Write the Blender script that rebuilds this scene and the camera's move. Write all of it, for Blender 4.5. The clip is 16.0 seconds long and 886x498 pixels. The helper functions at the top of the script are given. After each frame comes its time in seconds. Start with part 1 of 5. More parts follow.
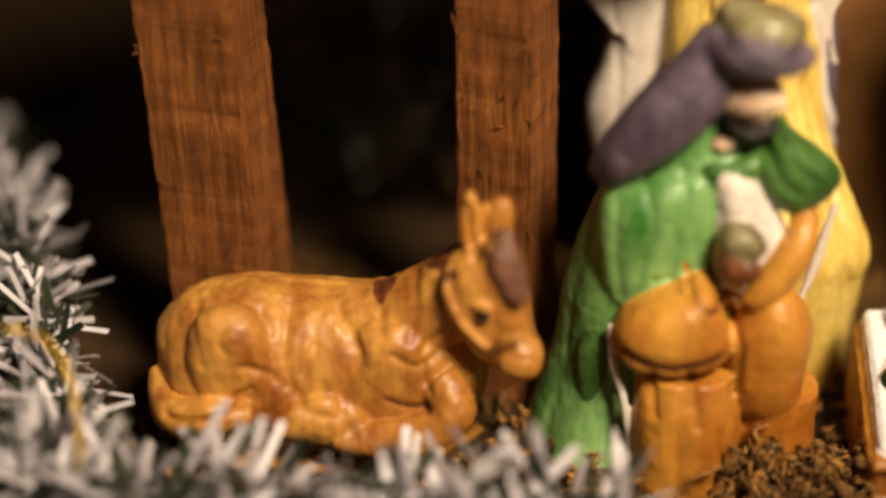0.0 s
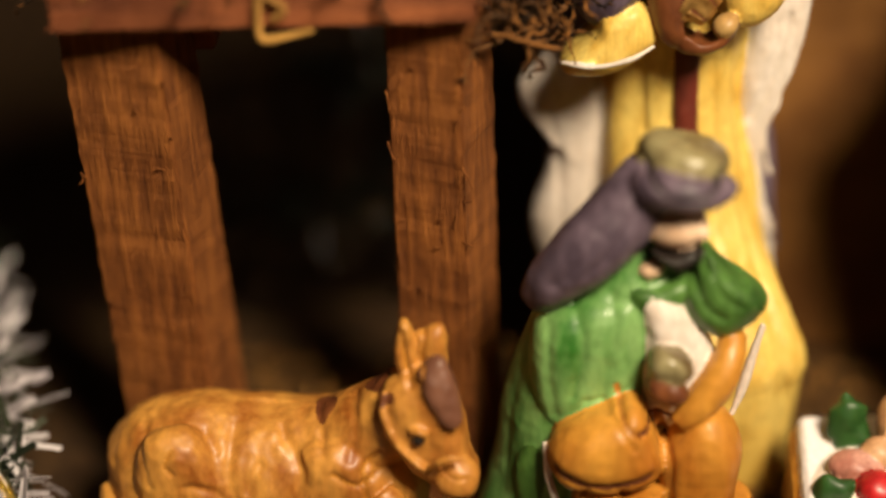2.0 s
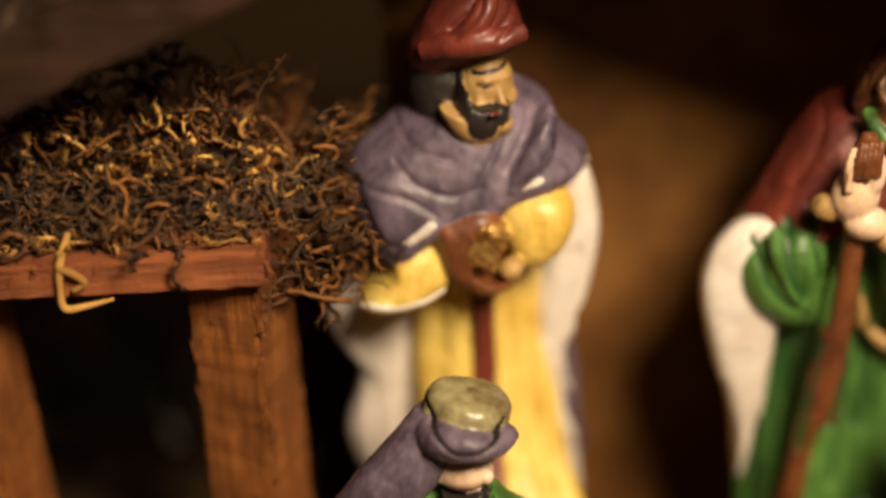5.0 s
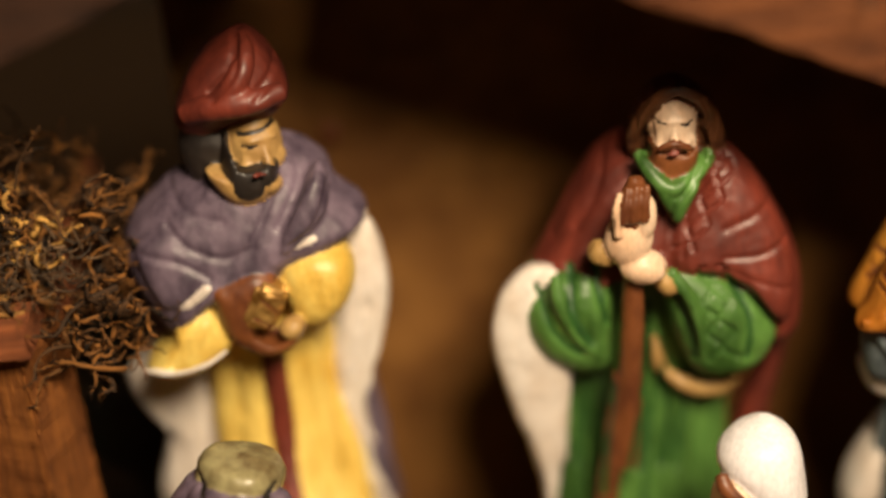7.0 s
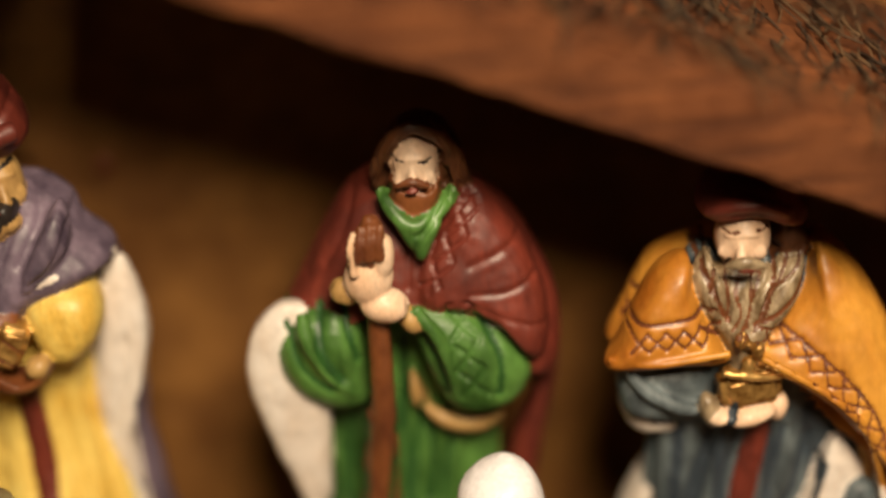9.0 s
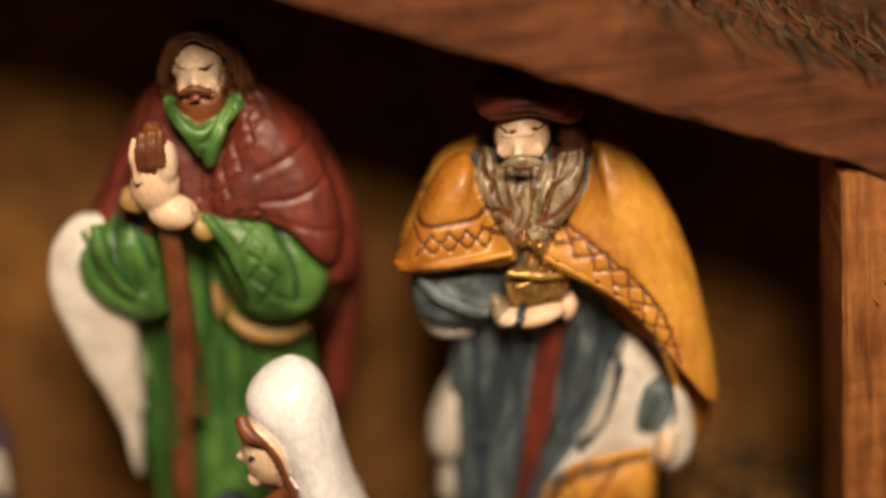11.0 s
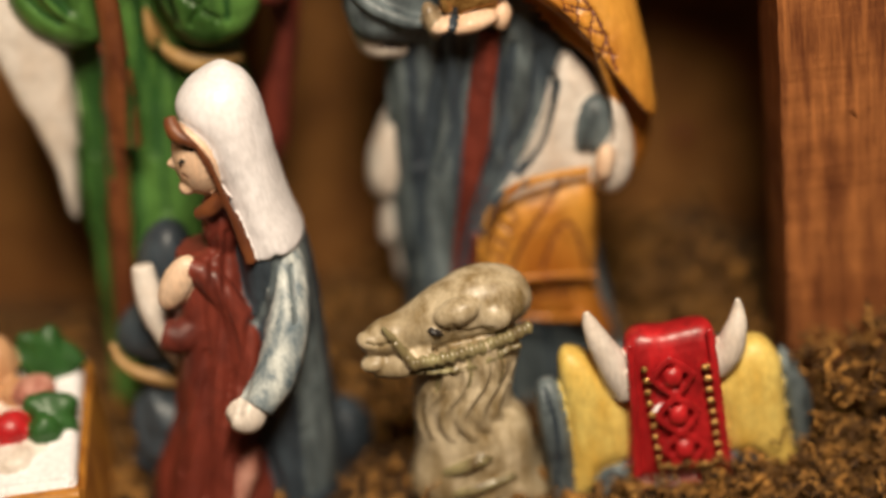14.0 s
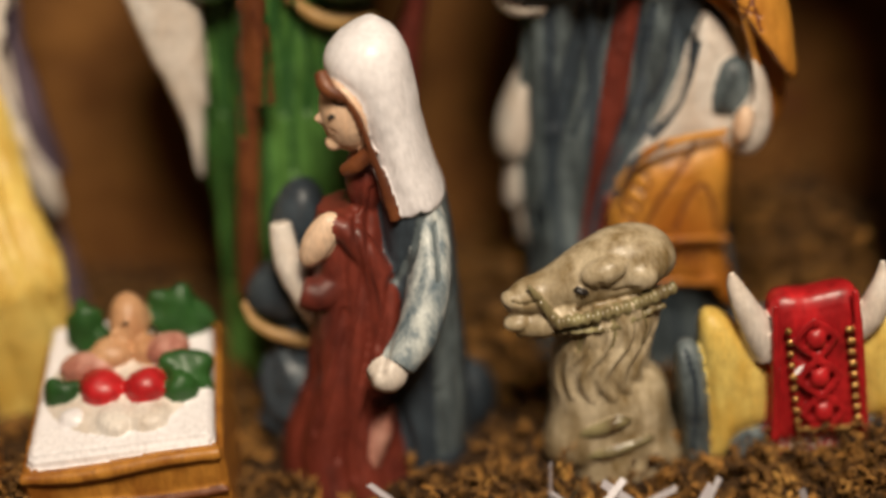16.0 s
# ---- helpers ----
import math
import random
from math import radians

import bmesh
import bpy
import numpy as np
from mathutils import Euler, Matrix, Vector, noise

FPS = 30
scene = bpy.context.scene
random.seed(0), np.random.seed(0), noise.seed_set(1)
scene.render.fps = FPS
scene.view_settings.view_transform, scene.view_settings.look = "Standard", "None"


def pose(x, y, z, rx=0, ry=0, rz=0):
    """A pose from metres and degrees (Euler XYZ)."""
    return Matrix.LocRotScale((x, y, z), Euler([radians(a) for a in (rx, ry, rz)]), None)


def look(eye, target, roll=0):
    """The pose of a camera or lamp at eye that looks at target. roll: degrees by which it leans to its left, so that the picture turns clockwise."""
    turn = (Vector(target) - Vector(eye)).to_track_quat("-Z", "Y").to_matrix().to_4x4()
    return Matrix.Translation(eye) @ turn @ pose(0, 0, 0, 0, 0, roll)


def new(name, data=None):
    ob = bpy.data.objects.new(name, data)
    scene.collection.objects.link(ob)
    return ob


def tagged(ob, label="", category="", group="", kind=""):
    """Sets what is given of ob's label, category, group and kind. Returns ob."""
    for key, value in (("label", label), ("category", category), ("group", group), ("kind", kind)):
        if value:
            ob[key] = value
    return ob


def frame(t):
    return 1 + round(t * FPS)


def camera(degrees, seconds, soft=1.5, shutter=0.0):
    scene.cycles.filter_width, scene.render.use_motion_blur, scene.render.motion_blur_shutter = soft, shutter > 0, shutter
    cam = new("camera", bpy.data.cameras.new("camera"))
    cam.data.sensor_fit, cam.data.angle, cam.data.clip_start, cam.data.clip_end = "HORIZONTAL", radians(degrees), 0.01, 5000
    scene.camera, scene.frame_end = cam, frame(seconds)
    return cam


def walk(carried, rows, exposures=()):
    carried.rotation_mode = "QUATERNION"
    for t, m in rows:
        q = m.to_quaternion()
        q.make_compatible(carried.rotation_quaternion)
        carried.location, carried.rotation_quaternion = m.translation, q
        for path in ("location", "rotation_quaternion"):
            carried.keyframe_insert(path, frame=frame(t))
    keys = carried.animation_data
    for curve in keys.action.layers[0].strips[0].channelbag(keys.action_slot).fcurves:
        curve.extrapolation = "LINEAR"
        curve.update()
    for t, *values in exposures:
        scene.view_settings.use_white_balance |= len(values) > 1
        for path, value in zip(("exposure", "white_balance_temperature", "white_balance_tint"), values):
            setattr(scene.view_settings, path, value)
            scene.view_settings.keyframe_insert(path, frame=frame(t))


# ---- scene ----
from mathutils.bvhtree import BVHTree

# camera: a slow slide past a small crib on a shelf, seen from about 35 cm
cam = camera(28.0, 16.0, soft=3.0)
EYE, TILT, LEAN = 0.225, -28.0, 0.8
ROWS = [
    (0.0, 0.0000, 0.0000, 0.0000, 0.00, 0.00, -0.00),
    (0.5, 0.0093, 0.0004, 0.0041, 0.87, 0.21, -0.11),
    (1.0, 0.0131, -0.0016, 0.0150, 0.80, -0.37, 0.13),
    (1.5, 0.0175, -0.0043, 0.0236, 0.97, -0.67, 0.27),
    (2.0, 0.0183, -0.0096, 0.0277, 0.83, -0.43, 0.66),
    (2.5, 0.0147, -0.0155, 0.0297, 0.14, 0.16, 1.04),
    (3.0, 0.0173, -0.0204, 0.0374, -0.03, 0.13, 1.23),
    (3.5, 0.0231, -0.0252, 0.0461, -0.17, 0.12, 1.46),
    (4.0, 0.0300, -0.0294, 0.0609, -0.61, -0.55, 1.81),
    (4.5, 0.0359, -0.0294, 0.0704, -1.30, -0.54, 1.90),
    (5.0, 0.0505, -0.0309, 0.0769, -0.95, -0.26, 2.23),
    (7.5, 0.1181, -0.0267, 0.0857, -0.20, 0.11, 5.15),
    (8.0, 0.1342, -0.0253, 0.0881, 0.05, -0.06, 5.06),
    (8.5, 0.1480, -0.0248, 0.0897, 0.07, -0.19, 5.03),
    (9.0, 0.1625, -0.0246, 0.0904, 0.20, -0.39, 5.13),
    (11.5, 0.2106, -0.0295, 0.0526, 0.43, -0.04, 6.58),
    (12.0, 0.2103, -0.0289, 0.0413, -0.10, -0.14, 6.69),
    (12.5, 0.2099, -0.0279, 0.0291, -0.34, -0.08, 6.69),
    (13.0, 0.2128, -0.0270, 0.0175, -0.05, -0.12, 7.00),
    (13.5, 0.2135, -0.0257, 0.0079, 0.08, -0.09, 7.19),
    (14.0, 0.2107, -0.0245, 0.0011, -0.03, -0.20, 7.26),
    (14.5, 0.2055, -0.0231, -0.0027, -0.20, -0.30, 7.16),
    (15.0, 0.1961, -0.0226, -0.0050, -0.55, -0.29, 7.08),
    (15.5, 0.1856, -0.0226, -0.0053, -0.80, -0.25, 6.89),
    (16.0, 0.1741, -0.0223, -0.0027, -0.87, -0.38, 6.71),
]
walk(cam, [(t, pose(0, 0, EYE, TILT, LEAN, 0) @ pose(x, y, z, 90 + pitch, roll, yaw)) for t, x, y, z, yaw, pitch, roll in ROWS],
     [(0.0, -0.45, 6700, 10), (5.0, -0.5, 6950, 10), (9.0, -0.72, 6700, 10), (12.0, -0.76, 6550, 10), (14.0, -0.74, 6200, 10), (16.0, -1.0, 6100, 10)])

# ---- light ----
cam.data.dof.use_dof, cam.data.dof.focus_distance, cam.data.dof.aperture_fstop = True, 0.369, 2.5
world = bpy.data.worlds.new("room")
scene.world = world
world.use_nodes = True
world.node_tree.nodes["Background"].inputs[0].default_value = (1.0, 0.66, 0.30, 1)
world.node_tree.nodes["Background"].inputs[1].default_value = 0.085


def lamp(name, eye, target, size, watts, colour):
    data = bpy.data.lights.new(name, "AREA")
    data.shape, data.size, data.energy, data.color = "DISK", size, watts, colour
    ob = new(name, data)
    ob.matrix_world = look(eye, target)
    return ob


lamp("room_lamp", (0.275, -0.12, 0.64), (0.14, 0.36, 0.06), 0.21, 14.3, (1.0, 0.82, 0.60))

# ---- materials ----


def material(name, rough=0.5, metal=0.0, coat=0.0):
    m = bpy.data.materials.new(name)
    m.use_nodes = True
    b = m.node_tree.nodes["Principled BSDF"]
    b.inputs["Roughness"].default_value, b.inputs["Metallic"].default_value = rough, metal
    b.inputs["Coat Weight"].default_value, b.inputs["Coat Roughness"].default_value = coat, 0.25
    return m, m.node_tree.nodes, m.node_tree.links, b


def noise_tex(nodes, links, scale, detail=4.0, stretch=None, rough=0.6):
    tc = nodes.new("ShaderNodeTexCoord")
    mp = nodes.new("ShaderNodeMapping")
    mp.inputs["Scale"].default_value = stretch or (1, 1, 1)
    n = nodes.new("ShaderNodeTexNoise")
    n.inputs["Scale"].default_value, n.inputs["Detail"].default_value, n.inputs["Roughness"].default_value = scale, detail, rough
    links.new(tc.outputs["Object"], mp.inputs[0])
    links.new(mp.outputs[0], n.inputs["Vector"])
    return n


def ramp(nodes, links, fac, stops):
    r = nodes.new("ShaderNodeValToRGB")
    while len(r.color_ramp.elements) < len(stops):
        r.color_ramp.elements.new(0.5)
    for e, (p, c) in zip(r.color_ramp.elements, stops):
        e.position, e.color = p, (*c, 1)
    links.new(fac, r.inputs[0])
    return r


def mixed(nodes, links, a, b, fac, kind="MIX"):
    n = nodes.new("ShaderNodeMix")
    n.data_type, n.blend_type = "RGBA", kind
    for sock, v in ((n.inputs[6], a), (n.inputs[7], b)):
        if isinstance(v, tuple):
            sock.default_value = (*v, 1)
        else:
            links.new(v, sock)
    if isinstance(fac, float):
        n.inputs[0].default_value = fac
    else:
        links.new(fac, n.inputs[0])
    return n.outputs[2]


def bump(nodes, links, b, height, strength, distance):
    n = nodes.new("ShaderNodeBump")
    n.inputs["Strength"].default_value, n.inputs["Distance"].default_value = strength, distance
    links.new(height, n.inputs["Height"])
    links.new(n.outputs[0], b.inputs["Normal"])


def paint(name, base, wash, amount=0.5, rough=0.5, coat=0.1, scale=170.0):
    """Hand-brushed, antiqued glaze: a base colour with a darker wash in patches, and fine brush marks."""
    m, nodes, links, b = material(name, rough, 0, coat)
    big = noise_tex(nodes, links, scale, 5, (1, 1, 0.4))
    fine = noise_tex(nodes, links, scale * 7, 3, (1, 1, 0.35))
    broad = noise_tex(nodes, links, scale * 0.42, 3, (1, 1, 0.6))
    patch = ramp(nodes, links, big.outputs[0], [(0.40, (0, 0, 0)), (0.66, (amount,) * 3)])
    wide = ramp(nodes, links, broad.outputs[0], [(0.42, (0, 0, 0)), (0.72, (amount * 0.7,) * 3)])
    c = mixed(nodes, links, base, wash, patch.outputs[0])
    c = mixed(nodes, links, c, wash, wide.outputs[0])
    grain = ramp(nodes, links, fine.outputs[0], [(0.3, (0.85,) * 3), (0.7, (1.09,) * 3)])
    links.new(mixed(nodes, links, c, grain.outputs[0], 1.0, "MULTIPLY"), b.inputs["Base Color"])
    bump(nodes, links, b, big.outputs[0], 0.25, 0.0004)
    return m


def wood(name, light, dark, stretch=(1, 1, 0.06), scale=420.0, rough=0.75):
    m, nodes, links, b = material(name, rough)
    b.inputs["Specular IOR Level"].default_value = 0.25
    grain = noise_tex(nodes, links, scale, 6, stretch, 0.7)
    patch = noise_tex(nodes, links, 45, 4)
    saw = noise_tex(nodes, links, scale * 1.4, 3, tuple(1 if s < 0.5 else 0.25 for s in stretch))
    c = ramp(nodes, links, grain.outputs[0], [(0.32, dark), (0.66, light)]).outputs[0]
    p = ramp(nodes, links, patch.outputs[0], [(0.35, (0.6, 0.52, 0.48)), (0.65, (1.1, 1.06, 1.0))]).outputs[0]
    c = mixed(nodes, links, c, p, 1.0, "MULTIPLY")
    s = ramp(nodes, links, saw.outputs[0], [(0.35, (0.82,) * 3), (0.6, (1.05,) * 3)]).outputs[0]
    links.new(mixed(nodes, links, c, s, 0.12, "MULTIPLY"), b.inputs["Base Color"])
    bump(nodes, links, b, grain.outputs[0], 1.0, 0.0014)
    return m


def strand_material(name, a, b_, rough=0.7, coat=0.0, metal=0.0):
    m, nodes, links, b = material(name, rough, metal, coat)
    geo = nodes.new("ShaderNodeNewGeometry")
    n = noise_tex(nodes, links, 90, 3)
    f = nodes.new("ShaderNodeMath")
    f.operation = "MULTIPLY"
    links.new(geo.outputs["Random Per Island"], f.inputs[0])
    links.new(n.outputs[0], f.inputs[1])
    r = ramp(nodes, links, f.outputs[0], [(0.03, a), (0.24, tuple(x + (y - x) * 0.32 for x, y in zip(a, b_))), (0.5, b_)])
    links.new(r.outputs[0], b.inputs["Base Color"])
    return m


YELLOW = paint("yellow_glaze", (0.86, 0.66, 0.18), (0.62, 0.35, 0.04), 0.7)
WHITE = paint("white_glaze", (0.80, 0.74, 0.68), (0.60, 0.47, 0.36), 0.5)
PURE = paint("bright_white_glaze", (0.93, 0.90, 0.93), (0.90, 0.85, 0.86), 0.4, 0.4)
PURPLE = paint("purple_glaze", (0.19, 0.14, 0.19), (0.055, 0.038, 0.06), 1.0, 0.5, 0.05)
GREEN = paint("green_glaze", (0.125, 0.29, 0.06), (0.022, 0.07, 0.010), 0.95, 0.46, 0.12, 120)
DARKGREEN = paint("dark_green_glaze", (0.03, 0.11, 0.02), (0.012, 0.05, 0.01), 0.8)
PEACH = paint("peach_flesh_glaze", (0.62, 0.36, 0.19), (0.45, 0.20, 0.08), 0.6)
SKIN = paint("flesh_glaze", (0.84, 0.62, 0.45), (0.66, 0.36, 0.18), 0.5)
TAN = paint("tan_flesh_glaze", (0.50, 0.31, 0.11), (0.26, 0.13, 0.04), 0.6)
OCHRE = paint("ochre_glaze", (0.62, 0.28, 0.04), (0.25, 0.08, 0.008), 0.95)
AMBER = paint("amber_glaze", (0.66, 0.31, 0.045), (0.34, 0.10, 0.008), 0.9, 0.46, 0.15, 60)
MUZZLE = paint("plum_brown_glaze", (0.20, 0.085, 0.05), (0.10, 0.035, 0.02), 0.9)
CARAMEL = paint("caramel_glaze", (0.68, 0.33, 0.065), (0.30, 0.09, 0.012), 1.0, 0.48, 0.1, 110)
BROWN = paint("brown_glaze", (0.22, 0.07, 0.02), (0.08, 0.02, 0.008), 0.8)
HAIR = paint("dark_brown_hair_glaze", (0.19, 0.065, 0.022), (0.05, 0.017, 0.007), 0.8)
MAROON = paint("maroon_glaze", (0.20, 0.035, 0.02), (0.07, 0.012, 0.008), 0.8)
RED = paint("red_glaze", (0.58, 0.018, 0.022), (0.22, 0.006, 0.008), 0.9, 0.4, 0.15)
BLACK = paint("black_glaze", (0.012, 0.009, 0.008), (0.03, 0.02, 0.015), 0.5)
SLATE = paint("slate_blue_glaze", (0.165, 0.205, 0.22), (0.04, 0.052, 0.06), 1.0)
NAVY = paint("dark_blue_glaze", (0.055, 0.075, 0.095), (0.02, 0.028, 0.04), 0.8)
ICE = paint("pale_blue_glaze", (0.64, 0.68, 0.66), (0.10, 0.15, 0.19), 1.0, 0.45, 0.1, 330)
CLOAKGREEN = paint("brushed_green_glaze", (0.27, 0.50, 0.17), (0.025, 0.15, 0.015), 1.0, 0.45, 0.15, 75)
STONE = paint("khaki_glaze", (0.60, 0.50, 0.34), (0.22, 0.15, 0.06), 1.0, 0.46, 0.15, 210)
OLIVE = paint("olive_glaze", (0.34, 0.30, 0.15), (0.11, 0.07, 0.03), 1.0, 0.35, 0.3)
GREYBEARD = paint("grey_brown_glaze", (0.38, 0.29, 0.18), (0.12, 0.075, 0.035), 0.9, 0.4, 0.2, 420)
ROSE = paint("rose_glaze", (0.62, 0.33, 0.26), (0.30, 0.07, 0.04), 0.8)
GOLD, _n, _l, _b = material("worn_gold_paint", 0.38, 0.65)
_g = noise_tex(_n, _l, 300, 4)
_l.new(ramp(_n, _l, _g.outputs[0], [(0.35, (0.22, 0.10, 0.02)), (0.65, (0.66, 0.40, 0.13))]).outputs[0], _b.inputs["Base Color"])
POSTWOOD = wood("brown_split_wood", (0.40, 0.15, 0.036), (0.13, 0.042, 0.012), (1, 1, 0.09), 560)
REDWOOD = wood("reddish_split_wood", (0.56, 0.22, 0.068), (0.19, 0.062, 0.022), (1, 1, 0.07), 560)
BEAMWOOD = wood("reddish_beam_wood", (0.36, 0.12, 0.045), (0.14, 0.045, 0.02), (0.06, 1, 1))
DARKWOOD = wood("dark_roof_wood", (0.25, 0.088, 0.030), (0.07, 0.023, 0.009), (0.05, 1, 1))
# roof wood again in a much darker colour, for the left side only
LEFTWOOD = wood("near_black_roof_wood", (0.06, 0.024, 0.012), (0.012, 0.006, 0.004), (0.05, 1, 1))
PLY = wood("warm_plywood", (0.25, 0.118, 0.032), (0.20, 0.09, 0.024), (0.05, 1, 1), 120, 0.6)
MOSS = strand_material("dried_moss", (0.03, 0.012, 0.003), (0.52, 0.25, 0.05), 0.85)
# darker copy of the dried moss: the roof's shadow on the heap, as colour
SHADEDMOSS = strand_material("shade_dark_dried_moss", (0.012, 0.006, 0.002), (0.26, 0.10, 0.016), 0.9)
GOLDMOSS = strand_material("golden_moss", (0.22, 0.10, 0.02), (0.75, 0.42, 0.10), 0.85)
SOIL = wood("peaty_ground", (0.10, 0.055, 0.02), (0.02, 0.011, 0.006), (1, 1, 1), 300, 0.95)
STRAW = strand_material("dark_straw", (0.03, 0.018, 0.01), (0.16, 0.09, 0.04), 0.8)
SILVER = strand_material("white_tinsel", (0.48, 0.44, 0.48), (0.90, 0.86, 0.90), 0.4, 0.2)
PINE = strand_material("dark_green_tinsel", (0.010, 0.016, 0.008), (0.05, 0.06, 0.035), 0.35, 0.3)
GOLDCORD, _n, _l, _b = material("gold_cord", 0.28, 0.9)
_b.inputs["Base Color"].default_value = (0.78, 0.52, 0.07, 1)
ROOM, _n, _l, _b = material("cream_room_wall", 0.9)
_g = noise_tex(_n, _l, 6, 4)
_l.new(ramp(_n, _l, _g.outputs[0], [(0.3, (0.42, 0.35, 0.25)), (0.7, (0.50, 0.42, 0.31))]).outputs[0], _b.inputs["Base Color"])
# near-black wall colour: the unlit depth behind the hut, put into the paint
SHADEROOM, _n, _l, _b = material("shade_black_room_wall", 0.9)
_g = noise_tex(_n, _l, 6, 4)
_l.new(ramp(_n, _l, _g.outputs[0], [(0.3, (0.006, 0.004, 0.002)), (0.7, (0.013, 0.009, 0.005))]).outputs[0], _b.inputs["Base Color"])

# ---- shaping helpers (millimetres in, metres out) ----


def smooth_keys(keys, steps):
    k = np.array(keys, float)
    n = len(k)
    out = []
    for i in range(n - 1):
        p0, p1, p2, p3 = k[max(i - 1, 0)], k[i], k[i + 1], k[min(i + 2, n - 1)]
        for s in np.arange(steps) / steps:
            out.append(0.5 * (2 * p1 + (p2 - p0) * s + (2 * p0 - 5 * p1 + 4 * p2 - p3) * s**2 + (3 * p1 - p0 - 3 * p2 + p3) * s**3))
    out.append(k[-1])
    return np.array(out)


def skin_rings(bm, rings, mat, colour=None, cap=True):
    rows = [[bm.verts.new(c) for c in ring] for ring in rings]
    n, seg = len(rows), len(rows[0])
    for i in range(n - 1):
        for j in range(seg):
            fc = bm.faces.new((rows[i][j], rows[i][(j + 1) % seg], rows[i + 1][(j + 1) % seg], rows[i + 1][j]))
            u = ((j + 0.5) / seg * 360 + 180) % 360 - 180
            fc.material_index = colour(u, (i + 0.5) / (n - 1), fc.calc_center_median()) if colour else mat
            fc.smooth = True
    if cap:
        for row in (rows[0][::-1], rows[-1]):
            fc = bm.faces.new(row)
            fc.material_index, fc.smooth = mat, True
    return rows


def loft(bm, keys, mat=0, seg=72, steps=8, fold=None, colour=None, rise=None):
    """Rings of (z, centre x, centre y, half width, half depth), skinned; u is 0 in front and grows to the right."""
    rings = []
    ks = smooth_keys(keys, steps)
    for i, (z, cx, cy, rx, ry) in enumerate(ks):
        v, ring = i / (len(ks) - 1), []
        for j in range(seg):
            a = 2 * math.pi * j / seg
            u = (math.degrees(a) + 180) % 360 - 180
            f = 1 + (fold(u, v) if fold else 0)
            ring.append((cx + max(rx, 0.05) * f * math.sin(a), cy - max(ry, 0.05) * f * math.cos(a), z + (rise(u, v) if rise else 0)))
        rings.append(ring)
    skin_rings(bm, rings, mat, colour)


def tube(bm, keys, mat=0, seg=14, steps=5, flat=1.0, colour=None):
    """A tube through (x, y, z, radius)."""
    ks = smooth_keys(keys, steps)
    rings = []
    for i, k in enumerate(ks):
        d = Vector(ks[min(i + 1, len(ks) - 1)][:3] - ks[max(i - 1, 0)][:3]).normalized()
        side = d.cross(Vector((0, 1, 0)))
        side = side.normalized() if side.length > 0.1 else Vector((1, 0, 0))
        up = side.cross(d)
        rings.append([Vector(k[:3]) + max(float(k[3]), 0.04) * (side * math.cos(a) + up * flat * math.sin(a)) for a in (2 * math.pi * j / seg for j in range(seg))])
    skin_rings(bm, rings, mat, colour)


def blob(bm, at, radii, mat=0, turn=(0, 0, 0), seg=24, lump=0.0):
    """A turned ellipsoid, with uneven lumps where wanted."""
    m, n, rings = pose(*at, *turn) @ Matrix.Diagonal((*radii, 1)), max(6, seg * 2 // 3), []
    for i in range(n):
        a = math.pi * (i + 0.35) / (n - 0.3)
        ring = []
        for j in range(seg):
            q = m @ Vector((math.sin(a) * math.cos(2 * math.pi * j / seg), math.sin(a) * math.sin(2 * math.pi * j / seg), math.cos(a)))
            ring.append(q + (q - Vector(at)) * lump * noise.noise(q * 0.25) if lump else q)
        rings.append(ring)
    skin_rings(bm, rings, mat)


def block(bm, lo, hi, mat=0, m=None, bevel=0.6, cuts=0, rough=0.0):
    made = bmesh.ops.create_cube(bm, size=1)["verts"]
    lo, hi = Vector(lo), Vector(hi)
    for v in made:
        v.co = Vector([(lo[k] + hi[k]) / 2 + v.co[k] * (hi[k] - lo[k]) for k in range(3)])
    edges = list({e for v in made for e in v.link_edges})
    faces = {f for v in made for f in v.link_faces}
    if bevel:
        r = bmesh.ops.bevel(bm, geom=edges, offset=bevel, segments=2, affect="EDGES")
        faces = set(r["faces"]) | {f for f in faces if f.is_valid}
        faces |= {f for v in r["verts"] for f in v.link_faces}
    verts = {v for f in faces for v in f.verts}
    for fc in faces:
        fc.material_index = mat
    if m:
        for v in verts:
            v.co = m @ v.co
    return verts


def finish(name, bm, mats, base=(0, 0, 0), parent=None, label="", category="", kind="", group="", relief=0.0):
    if relief:
        for v in bm.verts:
            v.co += v.normal * relief * (noise.noise(v.co * 0.16) + 0.5 * noise.noise(v.co * 0.5))
    bmesh.ops.recalc_face_normals(bm, faces=bm.faces)
    base = Vector(base)
    for v in bm.verts:
        v.co = (v.co - base) * 0.001
    me = bpy.data.meshes.new(name)
    bm.to_mesh(me)
    bm.free()
    for m in mats:
        me.materials.append(m)
    ob = new(name, me)
    ob.location = base * 0.001
    if parent:
        ob.parent = parent
        ob.location = base * 0.001 - parent.location
    return tagged(ob, label, category, group, kind)


